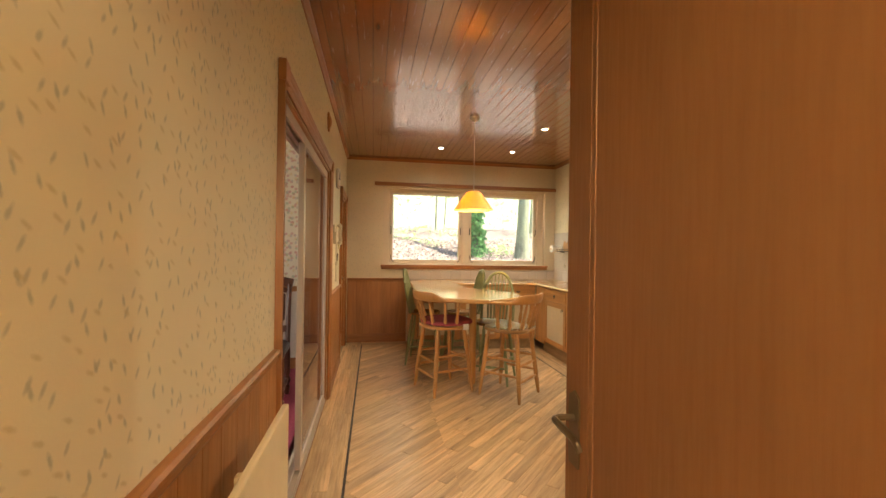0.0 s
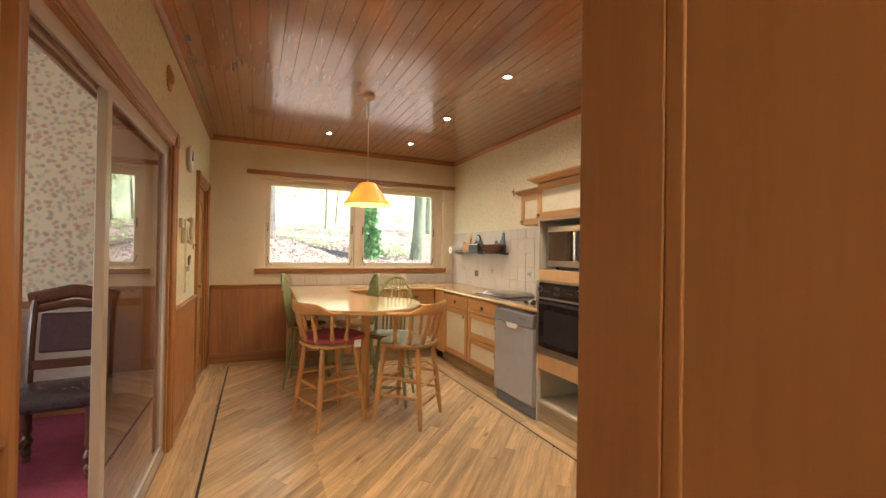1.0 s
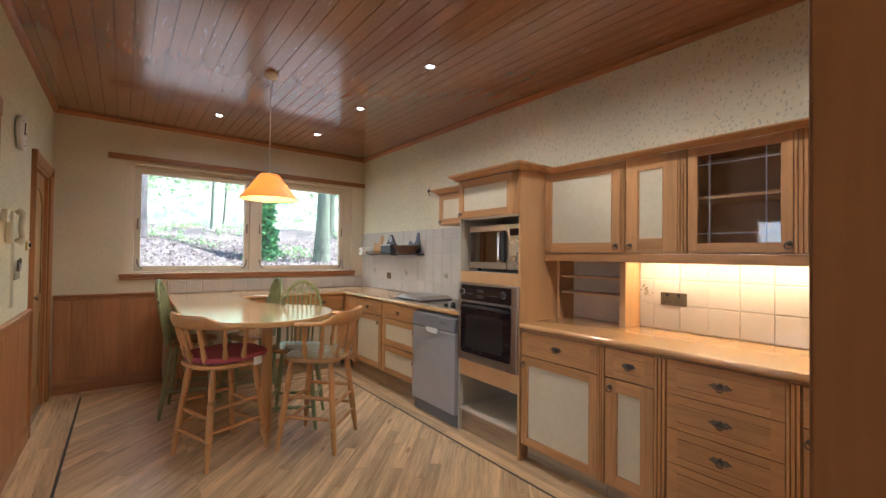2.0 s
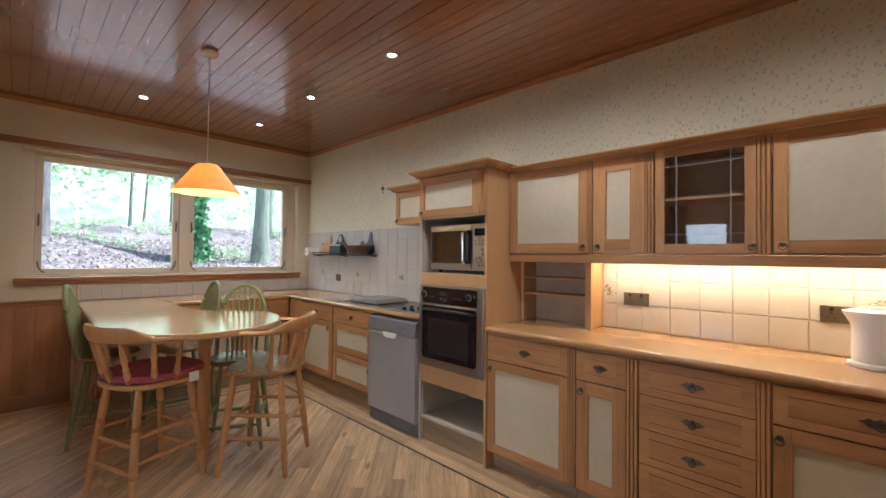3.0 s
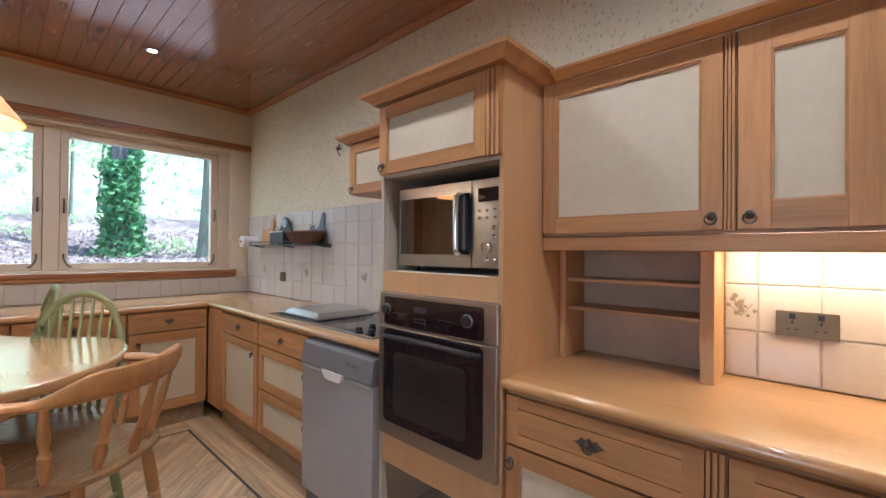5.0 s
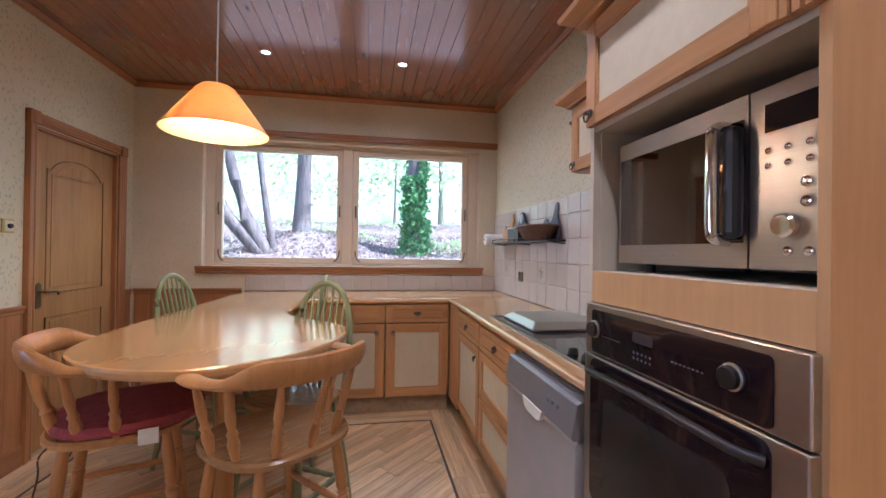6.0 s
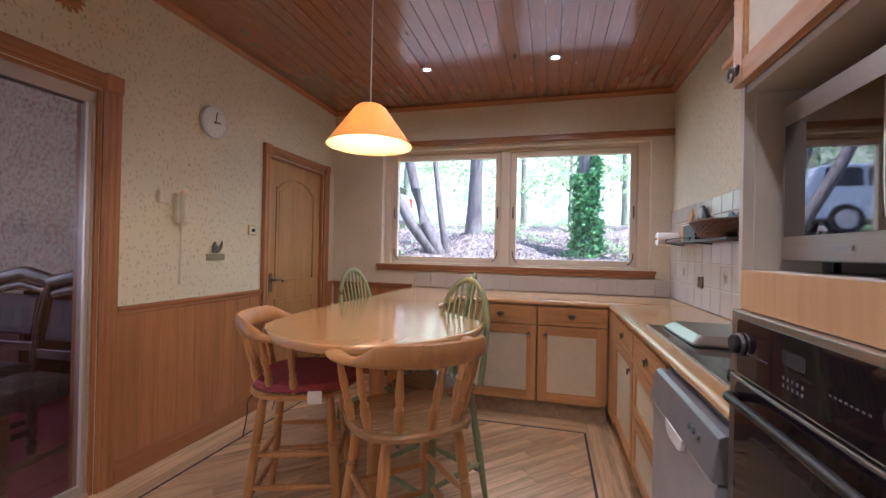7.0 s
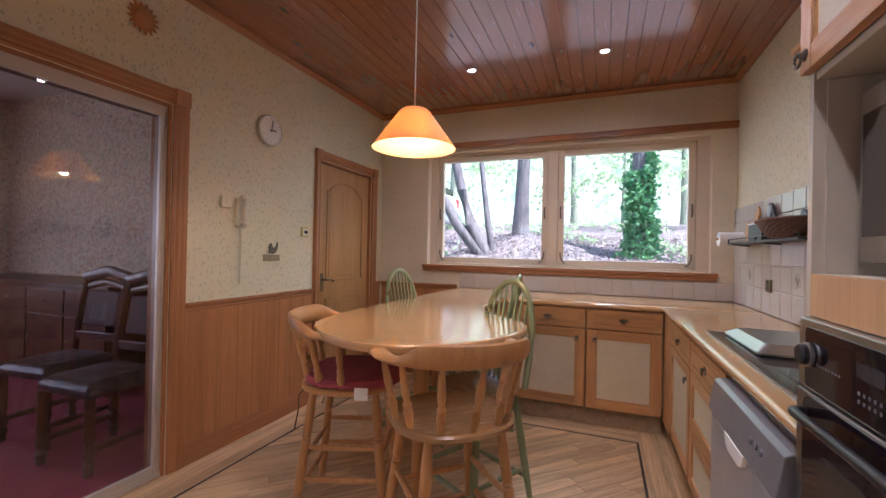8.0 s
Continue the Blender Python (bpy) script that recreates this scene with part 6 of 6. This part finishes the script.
kt = thing("electric_kettle", "white plastic jug kettle on its base", "kettle")
mk = pose(4.165, 3.5, TOPZ + 0.001, 0, 0, 0)
part("base", lathe(bmesh.new(), [(0.085, 0), (0.09, 0.006), (0.088, 0.018), (0.078, 0.022)], mk, 30), WHITE, kt, smooth=True)
q = lathe(bmesh.new(), [(0.07, 0.023), (0.074, 0.04), (0.074, 0.09), (0.072, 0.14), (0.073, 0.18), (0.077, 0.215), (0.079, 0.235), (0.062, 0.247), (0, 0.252)], mk, 30)
for v in q.verts:
    loc = mk.inverted() @ v.co
    if 0.17 < loc.z < 0.24 and loc.y > 0.045:
        v.co.y += 0.02 * (loc.y - 0.045) / 0.03 * (loc.z - 0.17) / 0.06
jug = part("jug", q, WHITE, kt, smooth=True)
part("handle", tube(bmesh.new(), spline([mk @ Vector(p) for p in ((0, -0.065, 0.21), (0, -0.11, 0.215), (0, -0.13, 0.16), (0, -0.12, 0.08), (0, -0.075, 0.05))]), 0.014, 10), WHITE, kt, smooth=True)
part("lid", lathe(bmesh.new(), [(0.058, 0.248), (0.05, 0.257), (0.012, 0.26), (0.012, 0.267), (0, 0.268)], mk, 24), WHITE, jug, smooth=True)

# ---- tiles ----
TS = 0.156


def tile_mesh(w_, h_, name):
    """A cushion-edged tile, its face to -x, from the origin's corner."""
    g, b = 0.0015, 0.004
    q = bmesh.new()
    back = [q.verts.new((0, y, z)) for y, z in ((g, g), (w_ - g, g), (w_ - g, h_ - g), (g, h_ - g))]
    mid = [q.verts.new((-0.004, y, z)) for y, z in ((g, g), (w_ - g, g), (w_ - g, h_ - g), (g, h_ - g))]
    top = [q.verts.new((-0.006, y, z)) for y, z in ((g + b, g + b), (w_ - g - b, g + b), (w_ - g - b, h_ - g - b), (g + b, h_ - g - b))]
    for r0, r1 in ((back, mid), (mid, top)):
        for i in range(4):
            q.faces.new((r0[i], r0[(i + 1) % 4], r1[(i + 1) % 4], r1[i]))
    q.faces.new(top)
    bmesh.ops.recalc_face_normals(q, faces=q.faces)
    me = bpy.data.meshes.new(name)
    q.to_mesh(me)
    q.free()
    me.materials.append(TILE)
    return me


def tiling(name, label, y0, y1, z0, z1, motifs=(), turn=None, first=TS):
    t = structure(name, B((4.359, 4.369, y0, y1, z0, z1)) if turn is None else B((y0, y1, 8.758, 8.769, z0, z1)), GROUT, label, "tiles")
    cache = {}
    y = y1
    col = 0
    while y > y0 + 0.01:
        w_ = min(TS if col else first, y - y0)
        z = z0
        row = 0
        while z < z1 - 0.01:
            h_ = min(TS, z1 - z)
            key = (round(w_, 3), round(h_, 3))
            if key not in cache:
                cache[key] = tile_mesh(w_, h_, "tile")
            ob = new("tile", cache[key])
            ob.parent = t
            jitter = 0.0006 * ((col * 7 + row * 5) % 4)
            ob.matrix_basis = pose(4.359 - jitter, y - w_, z) if turn is None else pose(y - w_, 8.758 - jitter, z) @ pose(0, 0, 0, 0, 0, 90) @ Matrix.Translation((0, -w_, 0))
            if (col, row) in motifs:
                q = bmesh.new()
                rg = random.Random(col * 31 + row)
                for i in range(15):
                    an, rr = rg.uniform(0, 6.28), rg.uniform(0.0, 0.042)
                    cy, cz = w_ / 2 + rr * math.cos(an), h_ / 2 + rr * math.sin(an)
                    lathe(q, [(rg.uniform(0.005, 0.01), 0), (0.004, 0.0008), (0, 0.001)], between((-0.0061, cy, cz), (-0.2, cy, cz)), 6)
                for i in range(4):
                    an = rg.uniform(0, 6.28)
                    rod(q, (-0.0064, w_ / 2, h_ / 2 - 0.03), (-0.0064, w_ / 2 + 0.04 * math.cos(an), h_ / 2 + 0.035 * abs(math.sin(an))), 0.0012, n=5)
                part("flower_motif", q, MOTIF, ob, "olive flower sprig print")
            z += h_
            row += 1
        y -= w_
        col += 1
    return t


tiling("trim_tiles_hob", "cream glazed square wall tiles with sprig motifs", 5.914, 8.757, TOPZ + 0.002, 1.668, {(2, 1), (7, 1), (12, 1), (15, 1)})
tiling("trim_tiles_worktop", "cream glazed square wall tiles lit by the strip light", 2.63, 4.744, TOPZ + 0.002, 1.398, {(0, 1), (8, 1)}, first=0.092)
tiling("trim_tiles_window", "single row of cream glazed tiles under the window sill", 2.03, 4.356, TOPZ + 0.002, 1.07, (), True, 0.123)

# ---- floor ----
fl = structure("floor", B((0.9, 4.4, 0.6, 9.0, -0.06, -0.0045)), GREYWOOD, "pale oak strip floor laid diagonally inside a dark inlay line", "floor")
IX0, IX1, IY1, IY0 = 1.355, 3.615, 7.95, 2.75
BX, BY = 2.02, 8.565  # the boards run on to the wall west of the cabinets
structure("trim_floor_inlay", B((IX0 - 0.008, IX0 + 0.008, IY0, BY, -0.004, 0.0005), (IX1 - 0.008, IX1 + 0.008, IY0, IY1, -0.004, 0.0005), (BX, IX1 + 0.008, IY1 - 0.008, IY1 + 0.008, -0.004, 0.0007)), INLAY, "thin dark inlay line in the floor", "inlay")


def clip(poly, nx, ny, d):
    """Keeps the part of a polygon where nx x + ny y <= d."""
    out = []
    for i, p in enumerate(poly):
        q_ = poly[(i + 1) % len(poly)]
        a_, b_ = nx * p[0] + ny * p[1] - d, nx * q_[0] + ny * q_[1] - d
        if a_ <= 0:
            out.append(p)
        if a_ * b_ < 0:
            k_ = a_ / (a_ - b_)
            out.append((p[0] + k_ * (q_[0] - p[0]), p[1] + k_ * (q_[1] - p[1])))
    return out


def plank(poly, turn, parent):
    """A floor strip with softened top edges, its grain along its own x axis."""
    cx, cy = sum(p[0] for p in poly) / len(poly), sum(p[1] for p in poly) / len(poly)
    m = pose(cx, cy, 0, 0, 0, turn)
    inv = m.inverted()
    loc = [inv @ Vector((x, y, 0)) for x, y in poly]
    q = []
    for k, z in ((0.0, -0.0045), (0.0, -0.001), (0.0012, 0.0)):
        for v in loc:
            d = Vector((v.x, v.y, 0))
            q.append((v.x - math.copysign(min(k, abs(v.x)), v.x), v.y - math.copysign(min(k, abs(v.y)), v.y), z))
    n = len(loc)
    faces = [tuple(range(2 * n, 3 * n))]
    for r in (0, 1):
        for i in range(n):
            faces.append((r * n + i, r * n + (i + 1) % n, (r + 1) * n + (i + 1) % n, (r + 1) * n + i))
    me = bpy.data.meshes.new("plank")
    me.from_pydata(q, [], faces)
    me.materials.append(PLANK)
    ob = new("plank", me)
    ob.parent = parent
    ob.matrix_basis = m
    return ob


rng = random.Random(11)
W, L = 0.0785, 1.05
c45 = math.sqrt(0.5)
for i in range(-60, 80):
    off = rng.uniform(0, L)
    for j in range(-3, 14):
        u0, v0 = j * L + off, i * W
        rect = [(u0 + 0.0006, v0 + 0.0005), (u0 + L - 0.0006, v0 + 0.0005), (u0 + L - 0.0006, v0 + W - 0.0005), (u0 + 0.0006, v0 + W - 0.0005)]
        poly = [(c45 * (a_ - b_), c45 * (a_ + b_)) for a_, b_ in rect]
        whole = poly
        for sides in (((-1, 0, -(IX0 + 0.008)), (1, 0, BX), (0, 1, BY), (0, -1, -IY0)), ((-1, 0, -BX), (1, 0, IX1 - 0.008), (0, 1, IY1 - 0.008), (0, -1, -IY0))):
            poly = whole
            for nx, ny, d in sides:
                poly = clip(poly, nx, ny, d) if poly else poly
            if len(poly) > 2:
                area = abs(sum(p[0] * poly[(k + 1) % len(poly)][1] - p[1] * poly[(k + 1) % len(poly)][0] for k, p in enumerate(poly))) / 2
                if area > 0.0004:
                    plank(poly, 45, fl)
# border strips along the walls
for x0, x1, n in ((LX, IX0 - 0.008, 3), (IX1 + 0.008, 3.87, 3)):
    for i in range(n):
        a_, b_ = x0 + (x1 - x0) * i / n, x0 + (x1 - x0) * (i + 1) / n
        y = NY - rng.uniform(0, 0.8)
        while y < FY:
            e = min(y + 1.2, FY)
            plank([(a_ + 0.0005, y + 0.0006), (b_ - 0.0005, y + 0.0006), (b_ - 0.0005, e - 0.0006), (a_ + 0.0005, e - 0.0006)], 90, fl)
            y = e
for i in range(3):
    a_, b_ = IY1 + 0.008 + 0.08 * i, IY1 + 0.008 + 0.08 * (i + 1)
    x = BX
    while x < IX1:
        e = min(x + 1.1, IX1 + 0.008)
        plank([(x + 0.0006, a_ + 0.0005), (e - 0.0006, a_ + 0.0005), (e - 0.0006, b_ - 0.0005), (x + 0.0006, b_ - 0.0005)], 0, fl)
        x = e
for i in range(2):
    a_, b_ = BY + 0.09 * i, BY + 0.09 * (i + 1)
    plank([(IX0 - 0.007, a_ + 0.0005), (BX - 0.001, a_ + 0.0005), (BX - 0.001, b_ - 0.0005), (IX0 - 0.007, b_ - 0.0005)], 0, fl)
structure("threshold", B((0.95, 1.099, OP0, OP1, -0.0045, 0.0)), PINE_Y, "pine threshold under the sliding door", "threshold")
